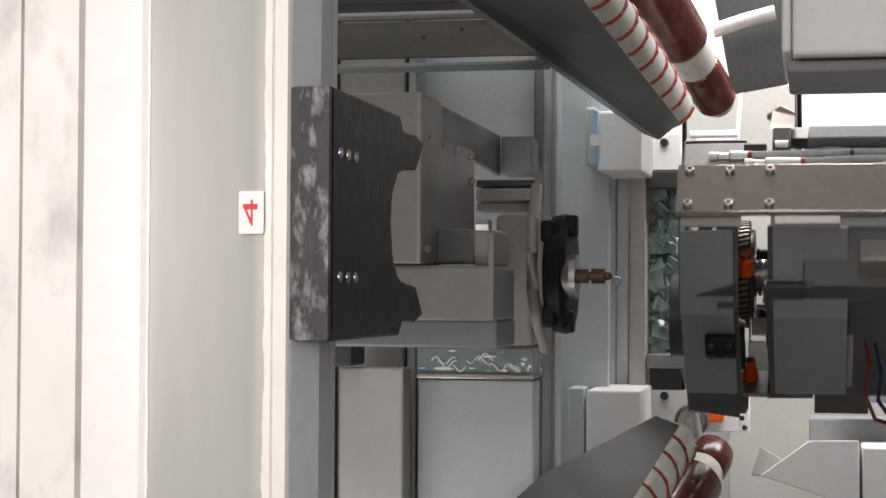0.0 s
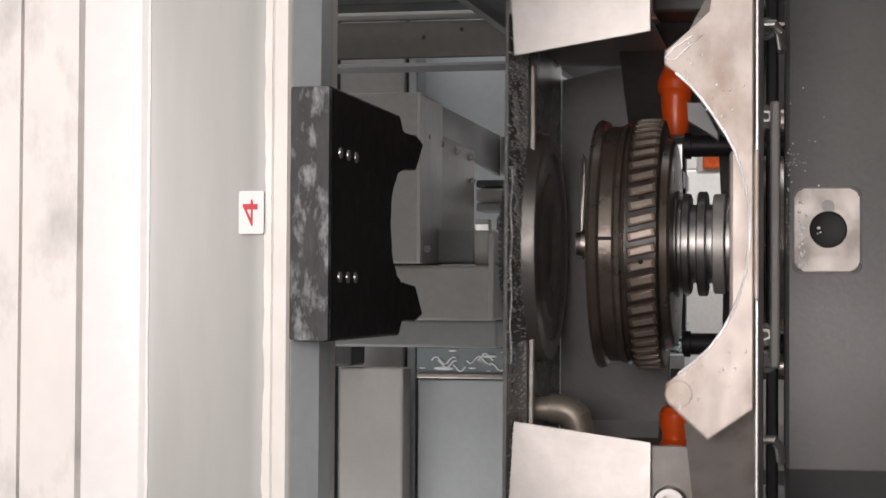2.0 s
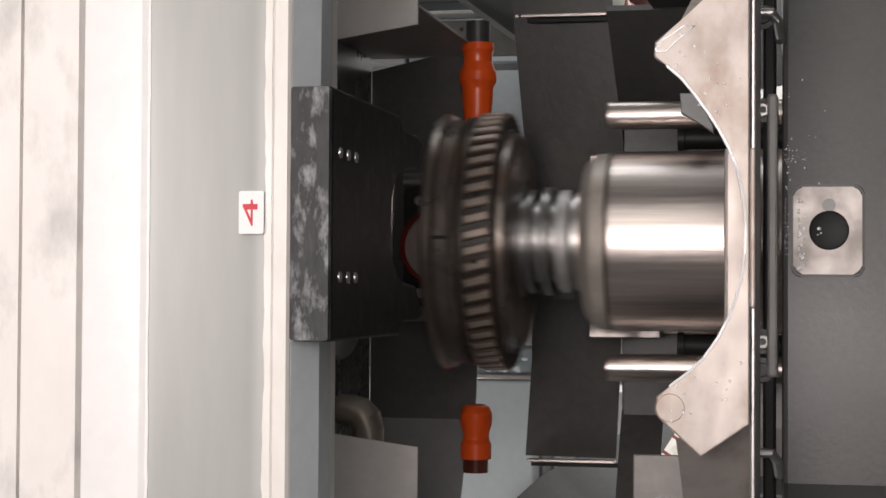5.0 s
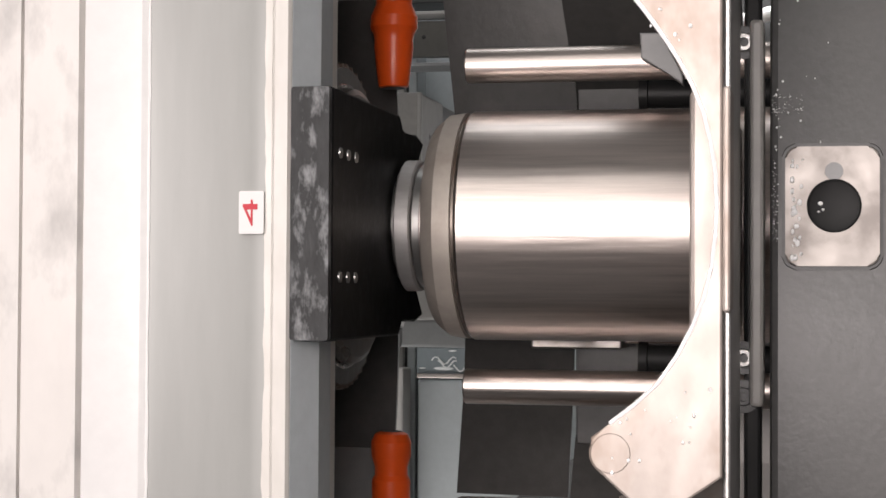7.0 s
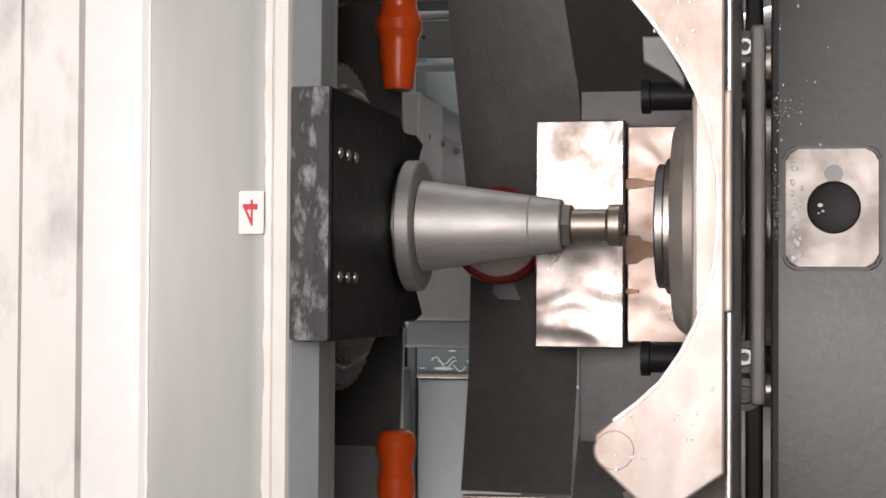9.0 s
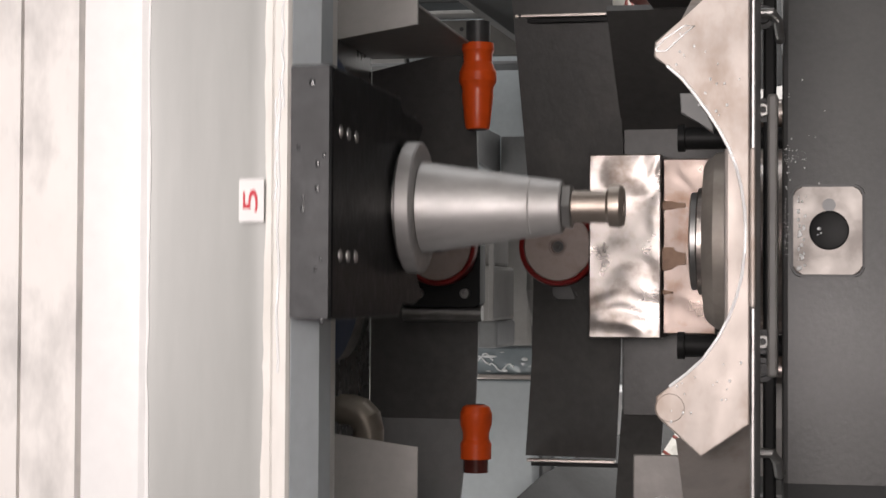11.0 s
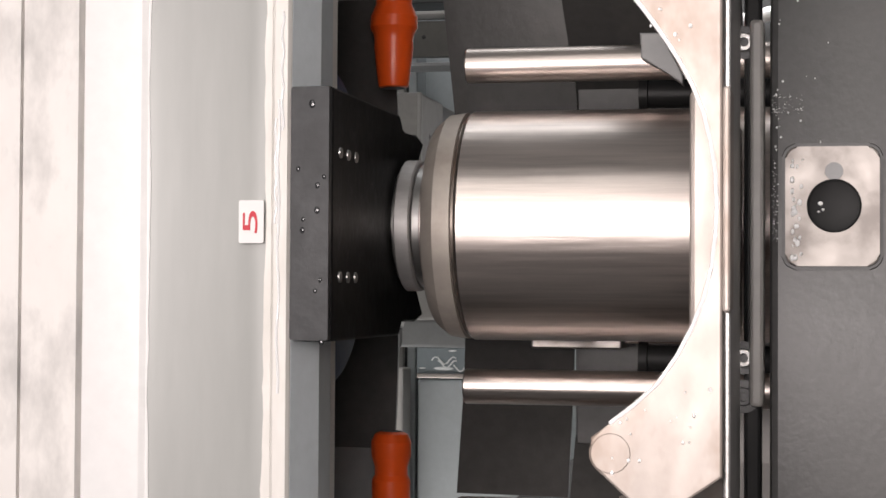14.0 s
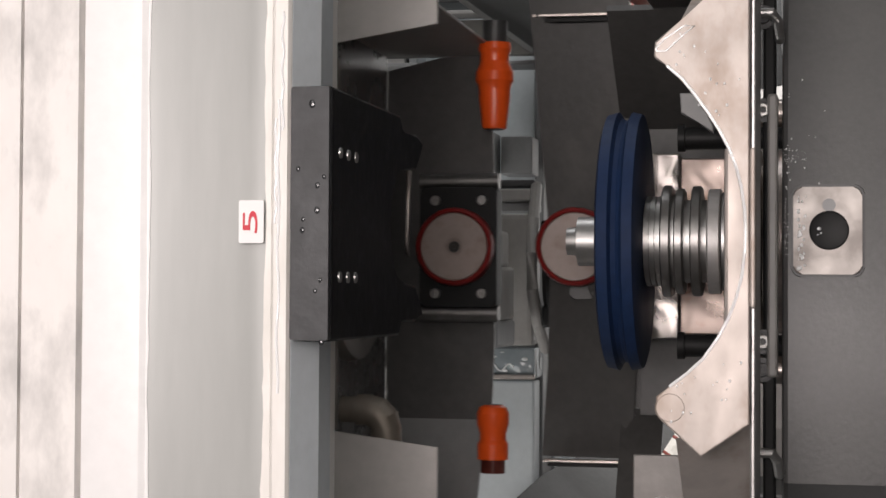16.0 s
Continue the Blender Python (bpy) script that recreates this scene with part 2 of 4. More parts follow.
def table(t, rows):
    if t <= rows[0][0]:
        return rows[0][1]
    for (a, p), (b, q) in zip(rows, rows[1:]):
        if t <= b:
            return p + (q - p) * (t - a) / (b - a)
    return rows[-1][1]


AXIS_Y, AXIS_Z, TRAVEL = 1.0925, 1.3335, 0.2475      # spindle axis, about which the head turns, when it stands off the magazine
SP_Y, SP_Z = 0.0, 0.0
STROKE, SLIDE = 0.1128, 0.1306           # travel of the spindle and of the hood


def head_turn(t):
    return table(t, ((0, -132.0), (0.5, -98.7), (1.0, -64.4), (1.2, -50.2), (1.5, -28.5), (1.7, -13.9), (1.8, -7.6), (1.9, -3.0), (2.0, -0.8), (2.1, 0), (16, 0)))


def head_back(t):
    far = table(t, ((0, 1.597), (0.5, 1.202), (1.0, 0.800), (1.2, 0.636), (1.5, 0.376), (1.7, 0.213), (1.8, 0.145), (1.9, 0.095), (2.0, 0.055), (2.1, 0.027), (2.2, 0.010), (2.4, 0), (16, 0)))
    near = ease(t, 5.45, 6.32) - ease(t, 8.9, 9.65) + ease(t, 11.27, 12.02) - ease(t, 14.2, 14.95)
    return far - TRAVEL * near


def head_pose(t):
    return pose(0, AXIS_Y + head_back(t), AXIS_Z, head_turn(t))


def out(t):
    """How far the spindle is out: 1 at the fork, 0 waiting, below 0 fully drawn back with a tool."""
    return table(t, ((0, -0.164), (4.5, -0.164), (4.6, -0.12), (4.8, 0.16), (5.0, 0.64), (5.15, 0.93), (5.25, 1), (7.75, 1), (7.9, 0.96), (8.0, 0.92), (8.1, 0.905), (8.2, 0.90),
                     (8.3, 0.80), (8.4, 0.63), (8.5, 0.33), (8.6, 0.13), (8.7, 0), (12.1, 0), (12.2, 0.12), (12.3, 0.315), (12.4, 0.62), (12.5, 0.785),
                     (12.6, 0.905), (12.75, 0.91), (12.9, 0.94), (13.0, 0.985), (13.1, 1), (15.2, 1), (15.3, 0.91), (15.4, 0.66), (15.5, 0.42), (15.6, 0.155),
                     (15.7, -0.06), (15.8, -0.14), (15.9, -0.164), (16, -0.164)))


def hood_out(t):
    return table(t, ((0, 0), (3.2, 0), (3.3, 0.05), (3.5, 0.197), (4.0, 0.585), (4.2, 0.765), (4.4, 0.94), (4.5, 0.99), (4.6, 1), (15.8, 1), (15.9, 0.98), (16, 0.91)))


PITCH = 0.26


def index_down(t):
    return PITCH * ease(t, 9.8, 11.15)


TIMES = [i * 0.1 for i in range(161)]


def spindle_pose(t):
    return pose(-STROKE * out(t), 0, 0)


# ================= magazine =================
magazine = thing("tool_magazine", "pale grey enamelled tool magazine column with black tool forks", "magazine")
TOP, LOW = 2.4, 0.0


def column_part(name, profile, mat, label=""):
    return part(name, slab_of(profile, LOW, TOP, "Z", 0), mat, magazine, label, 0.3)


Y0 = 0.715
column_part("outer_rail", [(-0.46, Y0), (-0.3369, Y0), (-0.3366, Y0 + 0.002), (-0.3366, 0.79), (-0.46, 0.79)], BEAM_RAW, "stained bare aluminium rail")
column_part("worn_rail", [(-0.3359, Y0 + 0.002), (-0.3353, Y0), (-0.3101, Y0), (-0.3093, Y0 + 0.003), (-0.3093, 0.79), (-0.3359, 0.79)], BEAM_RAW, "stained bare aluminium rail")
column_part("joint_seal", [(-0.3377, Y0 + 0.006), (-0.3064, Y0 + 0.006), (-0.3064, 0.75), (-0.3377, 0.75)], BRACKET, "grey joint")
column_part("white_rib", [(-0.3080, Y0 + 0.003), (-0.3072, Y0), (-0.2844, Y0), (-0.2816, Y0 + 0.0006), (-0.2788, Y0 + 0.0024), (-0.2788, 0.79), (-0.3080, 0.79)], WHITE, "white painted rib")
cxa, cxb = -0.2788, -0.2246
cove = [(cxa + 0.0002, Y0 + 0.0026)]
for i in range(25):
    a = i / 24
    dip = math.sin(math.pi * min(1.0, a / 0.86)) ** 0.6
    cove.append((cxa + 0.0004 + (cxb - cxa) * a, Y0 + 0.0024 + 0.0014 * dip))
cove += [(cxb + 0.0008, Y0 + 0.0024), (cxb + 0.0008, 0.79), (cxa + 0.0002, 0.79)]
column_part("cove_panel", cove, BEAM, "pale grey-green enamelled panel with a rounded lip")
column_part("lip", [(-0.2238, Y0 + 0.004), (-0.2235, Y0 + 0.0012), (-0.2221, Y0), (-0.2165, Y0), (-0.2155, Y0 + 0.002), (-0.2155, 0.79), (-0.2238, 0.79)], LIP, "worn white rounded lip")


def ragged(name, x_edge, x_back, reach, y, mat, label, seed):
    """A thin worn skin whose one long edge wanders with the wear."""
    zs = [0.95 + 0.0035 * k for k in range(270)]
    edge = []
    for z in zs:
        n = noise.noise((z * 16, seed, 0)) * 0.9 + noise.noise((z * 55, seed, 3)) * 0.35 + noise.noise((z * 170, seed, 7)) * 0.2
        edge.append((x_edge + reach * n, z))
    part(name, slab_of([(x_back, zs[0])] + edge + [(x_back, zs[-1])], y, y + 0.0012, "Y"), mat, magazine, label)


ragged("worn_lip_edge", -0.2268, -0.2237, 0.0024, Y0 + 0.0016, LIP, "ragged worn white edge of the lip", 4.0)
ragged("worn_rib_edge", -0.2779, -0.2790, 0.0013, Y0 + 0.0019, WHITE, "ragged edge of the white paint", 9.0)
sxa = -0.2153
column_part("side_strip", [(sxa - 0.003, 0.7185), (sxa, 0.7185), (-0.2085, 0.7380), (-0.2100, 0.7620), (sxa - 0.003, 0.7620)], FORKED_STRIP, "pale blue-grey side plate")
# rivulets of water on the lip above the second fork
zc = 1.3335 + PITCH
for x, za, zb in ((-0.2202, zc - 0.075, zc + 0.048), (-0.2214, zc - 0.004, zc + 0.040), (-0.2187, zc + 0.035, zc + 0.085)):
    rr = random.Random(int(za * 1e4))
    part("rivulet", tube_of([(x + 0.0004 * math.sin(k * 0.9 + za * 50) + 0.0002 * rr.random(), Y0 - 0.0001, za + (zb - za) * k / 24) for k in range(25)], 0.0006, 8), GLINT, magazine, "thin run of water")


def fork(z):
    """A black plastic fork that grips the groove of a tool holder."""
    x0, x1 = -0.2133, -0.1962
    w, ya = 0.0531, 0.845
    right = [(0.713, z - w), (0.836, z - w), (0.842, z - w + 0.006), (0.842, z - 0.045), (0.846, z - 0.0445), (0.872, z - 0.047), (0.889, z - 0.0435),
             (0.872, z - 0.029), (0.846, z - 0.0275)]
    notch = [(ya + 0.0285 * math.cos(radians(a)), z + 0.0285 * math.sin(radians(a))) for a in range(-90, -271, -10)]
    left = [(y, 2 * z - q) for y, q in reversed(right)]
    f = part("tool_fork", slab_of(right + notch + left, x0, x1, "X", 0.0012), FORK, magazine, "black plastic fork with a round notch")
    return f


def numeral_label(z, digit, parent):
    """A small white sticker with a red number that lies on its side."""
    x0, x1, y = -0.2372, -0.2263, 0.7142
    s = part("number_label", slab_of(rounded(x0, z - 0.0090, x1, z + 0.0090, 0.0008, 3), y, y + 0.0006), LABEL, parent, "white sticker with the red number %s" % digit)
    c = bpy.data.curves.new("numeral", "FONT")
    c.body, c.size, c.extrude, c.align_x, c.align_y = digit, 0.0092, 0.0002, "CENTER", "CENTER"
    c.materials.append(INK)
    o = new("numeral", c)
    o.parent = s
    o.matrix_basis = Matrix.Translation(((x0 + x1) / 2, y - 0.0003, z)) @ Matrix(((0, -1, 0, 0), (0, 0, -1, 0), (2.6, 0, 0, 0), (0, 0, 0, 1)))
    o["label"] = "red number %s" % digit


FORK_Z = {"4": 1.3335, "5": 1.3335 + PITCH}
for digit, z in FORK_Z.items():
    f = fork(z)
    worn = digit == "4"
    part("fork_edge", slab_of(rounded(-0.2130, z - 0.0526, -0.1966, z + 0.0526, 0.0012, 3), 0.7085, 0.7127), FORK_WORN if worn else FORK_EDGE, f,
         "chalky, scratched edge strip" if worn else "wet dark edge strip with drops")
    for dz in (-0.0262, 0.0262):
        for dy in (0.003, 0.016, 0.029):
            part("spring_pin", lathe_of([(0, 0.0024), (0.0006, 0.0023), (0.0009, 0.0016), (0.0009, 0.0003)], (-0.1962, 0.722 + dy, z + dz), "X", 20), DULL, f, "bright steel pin")
    numeral_label(z + (0.0007 if worn else -0.0032), digit, magazine)

# ================= tools =================


def tool_holder(name, label):
    """A steep-taper holder; the gauge plane is at x = 0, the taper points to +x."""
    t = thing(name, label, "grinding tool")
    part("taper", lathe_of([(0, 0.0222), (0.0525, 0.0146), (0.0530, 0.0143), (0.0535, 0.0145), (0.0672, 0.0126), (0.0680, 0.0120)], (0, 0, 0), "X", 72), TAPER, t, "dull grey steel taper")
    part("hex_collar", lathe_of([(0.0680, 0.0100), (0.0684, 0.0112), (0.0722, 0.0112), (0.0727, 0.0098)], (0, 0, 0), "X", 6), DULL, t, "hexagonal collar")
    part("pull_stud", lathe_of([(0.0727, 0.0078), (0.0890, 0.0078), (0.0905, 0.0098), (0.0955, 0.0102), (0.0972, 0.0092), (0.0972, 0.0050), (0.0930, 0.0048)], (0, 0, 0), "X", 40), STUD, t, "bronze-tinted pull stud")
    # four separate collars with deep dark grooves between them
    for xa, xb, rad, mat in ((-0.0083, -0.0005, 0.0318, TAPER), (-0.0181, -0.0121, 0.0335, GROOVE), (-0.0278, -0.0225, 0.0322, GROOVE), (-0.0358, -0.0298, 0.0342, GROOVE)):
        part("collar", lathe_of([(xa, 0.020), (xa, rad - 0.0010), (xa + 0.0008, rad), (xb - 0.0008, rad), (xb, rad - 0.0010), (xb, 0.020)], (0, 0, 0), "X", 72), mat, t, "wet steel collar")
    part("neck", lathe_of([(-0.0340, 0.0282), (-0.0226, 0.0282), (-0.0225, 0.0252), (-0.0060, 0.0252)], (0, 0, 0), "X", 64), DULL, t, "ground steel neck")
    return t


def segmented_wheel():
    t = tool_holder("segmented_grinding_tool", "brown metal grinding wheel with slanted diamond segments on a steel taper")
    part("hub", lathe_of([(-0.0315, 0.030), (-0.0320, 0.0640), (-0.0335, 0.0668), (-0.0378, 0.0676), (-0.0385, 0.0600)], (0, 0, 0), "X", 96), WHEEL, t, "dark brown backing plate")
    part("wheel_body", lathe_of([(-0.0380, 0.050), (-0.0382, 0.0690), (-0.0390, 0.0700), (-0.0392, 0.0774), (-0.0580, 0.0775), (-0.0588, 0.0745), (-0.0600, 0.0740), (-0.0612, 0.0775), (-0.0640, 0.0770), (-0.0660, 0.0755), (-0.0735, 0.0757),
                                 (-0.0750, 0.0785), (-0.0790, 0.0800), (-0.0812, 0.0785), (-0.0818, 0.0740), (-0.0818, 0.0200)], (0, 0, 0), "X", 96), WHEEL, t, "brown wet wheel body")
    part("wheel_tip", lathe_of([(-0.0810, 0.0092), (-0.0930, 0.0090), (-0.0935, 0.0078), (-0.0965, 0.0074), (-0.0965, 0.0020)], (0, 0, 0), "X", 32), STEEL, t, "bright steel tip")
    part("slot", box_of((-0.0745, -0.0765, -0.001), (-0.0610, -0.0750, 0.0012), 0.0002), BLACK, t, "black slot in the body")
    # black ring paints the dark depth of the grooves between the segments
    part("gap_ring", lathe_of([(-0.0578, 0.0700), (-0.0578, 0.07755), (-0.0388, 0.07755), (-0.0388, 0.0700)], (0, 0, 0), "X", 106), GAP, t, "rusty black ring painting the grooves between the segments")
    for a in (172, 200):
        h = part("balance_hole", lathe_of([(0, 0.0012), (0.0008, 0.0016), (0.0008, 0.0002)], (0, 0, 0.0802), "Z", 14), BLACK, t, "black balancing hole")
        h.matrix_basis = Matrix.Translation((-0.0476, 0, 0)) @ Matrix.Rotation(radians(a - 100), 4, "X")
    bm = bmesh.new()
    box(bm, (-0.0086, -0.0030, -0.0022), (0.0086, 0.0030, 0.0022), 0.0008)
    first = part("segment", bm, SEGMENT, t, "rust-stained slanted diamond segment")
    bm = bmesh.new()
    box(bm, (-0.0064, -0.0019, 0.0018), (0.0066, 0.0019, 0.0027), 0.0005)
    face = part("segment_face", bm, FACE, first, "pale worn cutting face")
    k = 53
    for i in range(k):
        o = first if i == 0 else first.copy()
        if i:
            scene.collection.objects.link(o)
            q = face.copy()
            scene.collection.objects.link(q)
            q.parent = o
        o.matrix_basis = Matrix.Translation((-0.0476, 0, 0)) @ Matrix.Rotation(2 * math.pi * i / k, 4, "X") @ Matrix.Translation((0, 0, 0.0775)) @ Matrix.Rotation(radians(13), 4, "Z")
    return t


def blue_wheel():
    t = tool_holder("blue_polishing_tool", "dark blue grooved polishing wheel on a ringed steel taper holder")
    prof = [(-0.0356, 0.0270)]
    for i in range(3):
        x = -0.0362 - 0.0034 * i
        prof += [(x, 0.0275), (x - 0.0024, 0.0275), (x - 0.0026, 0.0258), (x - 0.0032, 0.0258)]
    prof.append((-0.0465, 0.020))
    part("ringed_hub", lathe_of(prof, (0, 0, 0)), DULL, t, "ringed steel hub")
    part("blue_wheel", lathe_of([(-0.0468, 0.030), (-0.0470, 0.0740), (-0.0479, 0.0775), (-0.0537, 0.0790), (-0.0555, 0.0755), (-0.0577, 0.0738), (-0.0603, 0.0750), (-0.0621, 0.0790), (-0.0683, 0.0775),
                                 (-0.0697, 0.0735), (-0.0703, 0.0300)], (0, 0, 0), "X", 96), BLUE, t, "dark blue resin wheel with a groove")
    part("nut", lathe_of([(-0.0700, 0.0150), (-0.0880, 0.0150), (-0.0885, 0.0130), (-0.0885, 0.0088), (-0.0950, 0.0083), (-0.0955, 0.0020)], (0, 0, 0), "X", 32), DULL, t, "steel clamping nut")
    return t


tool_four, tool_five = segmented_wheel(), blue_wheel()
GAUGE = -0.1862                                   # the gauge plane when a tool sits in the fork

# ================= spindle head =================
# the head's own space: the spindle axis is x, the front looks to -y when the head is turned up
head = thing("spindle_head", "dark grey turning spindle head with a bright curved guard", "machine head")
GY = -0.256
# guard: thick sheet with a wide round cut-out and clipped corners
lip = [(-0.0743, 0.0797), (-0.0735, 0.0781), (-0.0682, 0.0748), (-0.0608, 0.0682), (-0.0545, 0.0602), (-0.0493, 0.0529), (-0.0440, 0.0447), (-0.0393, 0.0357), (-0.0359, 0.0269), (-0.0336, 0.0177), (-0.0320, 0.0072), (-0.0315, -0.0033), (-0.0320, -0.0138), (-0.0333, -0.0243), (-0.0356, -0.0335), (-0.0392, -0.0432), (-0.0444, -0.0532), (-0.0509, -0.0625), (-0.0587, -0.0697), (-0.0666, -0.0758), (-0.0729, -0.0804)]
xe = -0.0292
outline = [(-0.0298, 0.1230), (-0.0499, 0.1237), (-0.0507, 0.1046), (-0.0738, 0.0861)] + lip + [(-0.0731, -0.0857), (-0.0718, -0.0904), (-0.0521, -0.1084), (-0.0296, -0.0927)]
guard = part("guard", slab_of(outline, GY, GY + 0.004, "Y", 0.0009), GUARD, head, "bright rust-edged stainless guard with a round cut-out")
part("wing_boss", lathe_of([(GY - 0.0002, 0.0002), (GY - 0.0002, 0.0064), (GY + 0.0004, 0.0072), (GY + 0.001, 0.0072)], (-0.0663, 0, -0.0856), "Y", 32), GUARD, guard, "round weld boss")
# white tube paints the highlight on the lit edge of the cut-out
part("rim_highlight", tube_of([(x, GY + 0.0005, z) for x, z in lip[2:-1]], 0.0009, 8), GLINT, guard, "painted highlight along the rim of the cut-out")
for pts, wide in (([(0.0, -0.001), (0.004, 0.0036), (0.0135, 0.0098), (0.0180, 0.0096), (0.0130, 0.0055), (0.0050, -0.0018), (0.0006, -0.0020), (0.0, -0.001)], 0.0005),):
    part("rivulet", tube_of([(-0.0735 + x, GY - 0.0001, 0.0835 + z) for x, z in pts], wide, 8), GLINT, guard, "run of water")
# sloping skirts that lead from the guard back to the housing
for name, zf, zb in (("lower_skirt", -0.1002, -0.198), ("upper_skirt", 0.0968, 0.140)):
    bm = bmesh.new()
    xl = -0.064 if zf < 0 else -0.062
    front = [(xl, GY + 0.005, zf), (xe, GY + 0.005, zf + (0.012 if zf < 0 else -0.012))]
    back = [(xe, -0.105, zb), (xl, -0.105, zb)]
    vs = [bm.verts.new(p) for p in front + back]
    vt = [bm.verts.new((p[0], p[1] + 0.003, p[2] - 0.001)) for p in front + back]
    bm.faces.new(vs)
    bm.faces.new(vt[::-1])
    for k in range(4):
        bm.faces.new((vs[k], vs[(k + 1) % 4], vt[(k + 1) % 4], vt[k]))
    part(name, bm, GUARD, head, "stained sloping sheet skirt")
part("guard_flange", box_of((xe - 0.0005, GY - 0.0015, -0.0387), (xe + 0.0022, GY + 0.02, 0.0355)), GUARD, guard, "bent guard edge")
part("guard_side", box_of((xe - 0.0006, GY + 0.005, -0.20), (xe + 0.0022, GY + 0.075, 0.16)), DULL, head, "side plate of the guard")
# inside of the arch: bright inner collar behind the cut-out
part("arch_collar", box_of((-0.0441, -0.205, -0.0516), (xe - 0.002, -0.06, 0.0403), 0.002), GUARD, head, "bright inner collar of the guard")
# recess between guard and panel
PY = -0.1705
px0 = -0.0166
# the recess's deep shade is put into the black of this wall
part("recess_wall", box_of((xe + 0.003, PY + 0.002, -0.23), (px0 - 0.003, PY + 0.012, 0.17)), BLACK, head, "recess wall with screws, painted black for its shade")
part("cover_strip", box_of((px0 - 0.0074, PY - 0.003, -0.0745), (px0 - 0.0020, PY + 0.012, 0.0700)), STATION, head, "thin steel edging strip")
# washers and outer bolts in darker steel, dimmed for the recess
for zz in (0.1097, 0.0619, -0.0564, -0.0708):
    socket_bolt(head, -0.0262, PY + 0.002, zz, 0.0036, mat=DULL if abs(zz) < 0.065 else DARK)
    part("washer", lathe_of([(PY + 0.0018, 0.0062), (PY + 0.0008, 0.0062), (PY + 0.0008, 0.0030)], (-0.0262, 0, zz), "Y", 24), DARK, head)
for zz in (0.1088, -0.1129):
    part("clip", tube_of([(-0.0269, PY - 0.012, zz + 0.001), (-0.0213, PY - 0.012, zz + 0.001), (-0.0185, PY - 0.011, zz - 0.003), (-0.0177, PY - 0.006, zz - 0.010), (-0.0177, PY, zz - 0.011)], 0.0026, 12), DULL, head, "bent steel clip")
body = [(PY, -0.128), (PY, 0.06), (PY + 0.03, 0.155), (0.10, 0.155), (0.16, 0.08), (0.16, -0.15), (0.10, -0.20), (-0.06, -0.198), (-0.09, -0.165), (-0.124, -0.158)]
panel = part("panel", slab_of(body, px0, px0 + 0.42, "X", 0.003), PANEL, head, "dark grey painted housing")
LY = PY - 0.003
lx0, lx1, lz0, lz1 = -0.0109, 0.0232, -0.0221, 0.0222
plate = part("lock_plate", slab_of(rounded(lx0, lz0, lx1, lz1, 0.0045), LY, PY + 0.0005, "Y", 0.0007), PLATE, head, "bright square plate with a black keyhole")
part("plate_seal", slab_of(rounded(lx0 - 0.0013, lz0 - 0.0013, lx1 + 0.0013, lz1 + 0.0013, 0.0055), PY - 0.0009, PY + 0.0004, "Y", 0.0003), DARK, plate, "dark sealing bead")
hx, hz = 0.0068, 0.0002
part("lock_bush", lathe_of([(LY + 0.0004, 0.0100), (LY - 0.0004, 0.0099), (LY - 0.0006, 0.0094), (LY - 0.0003, 0.0086), (LY - 0.0003, 0.0002)], (hx, 0, hz), "Y", 40), BLACK, plate, "black round lock")
part("lock_pin", lathe_of([(LY + 0.0004, 0.0034), (LY - 0.0003, 0.0033), (LY - 0.0003, 0.0002)], (hx, 0, 0.0130), "Y", 24), MID, plate, "dark pin hole")

part("swivel_shaft", lathe_of([(px0 + 0.40, 0.03), (px0 + 0.40, 0.06), (0.995, 0.06), (0.995, 0.01)], (0, 0, 0), "X", 40), DARK, head, "dark steel swivel shaft")

# underside: bolted cover, connector tray, piston
belly = part("belly_plate", box_of((-0.190, -0.011, -0.216), (0.30, 0.082, -0.206), 0.001), BELLY, head, "bolted bright cover plate under the head")
for x in (-0.1734, -0.1175, -0.0619):
    for y in (0.002, 0.069):
        socket_bolt(belly, x, y, -0.216, 0.0066, "Z", -1, DULL)
part("connector_tray", box_of((-0.188, -0.052, -0.199), (0.26, -0.011, -0.190), 0.001), SKIRT, head, "dull grey tray for the connectors")
part("belly_beam", box_of((-0.060, -0.02, -0.205), (0.26, 0.10, -0.150)), MID, head, "grey beam of the head")
for xa, xb, y in ((-0.1480, -0.0880, -0.0360), (-0.0980, -0.0140, -0.0215)):
    c = part("hose_connector", lathe_of([(xa, 0.004), (xa, 0.0075), (xa + 0.012, 0.0075), (xa + 0.014, 0.0060), (xa + 0.028, 0.0060), (xa + 0.030, 0.0088), (xa + 0.046, 0.0088), (xb - 0.006, 0.0080)], (0, y, -0.207), "X", 24), DULL, head, "nickel-plated hose connector")
    part("red_ring", lathe_of([(xb - 0.006, 0.0090), (xb, 0.0090)], (0, y, -0.207), "X", 24), RED, c, "red ring")
    part("hose", tube_of([(xb, y, -0.207), (0.05, y - 0.003, -0.208), (0.14, y - 0.005, -0.206), (0.26, y - 0.003, -0.207)], 0.0078), GREYHOSE, c, "grey translucent plastic hose")
part("elbow_ring", lathe_of([(-0.1995, 0.0175), (-0.2040, 0.0170), (-0.2050, 0.0150), (-0.2040, 0.0125), (-0.1996, 0.0120)], (-0.154, -0.036, 0), "Z", 28), DARK, head, "dark round hose socket")
part("hose_tie", lathe_of([(0.048, 0.0100), (0.053, 0.0100)], (0, -0.036, -0.207), "X", 20), BLACK, head, "black cable tie")
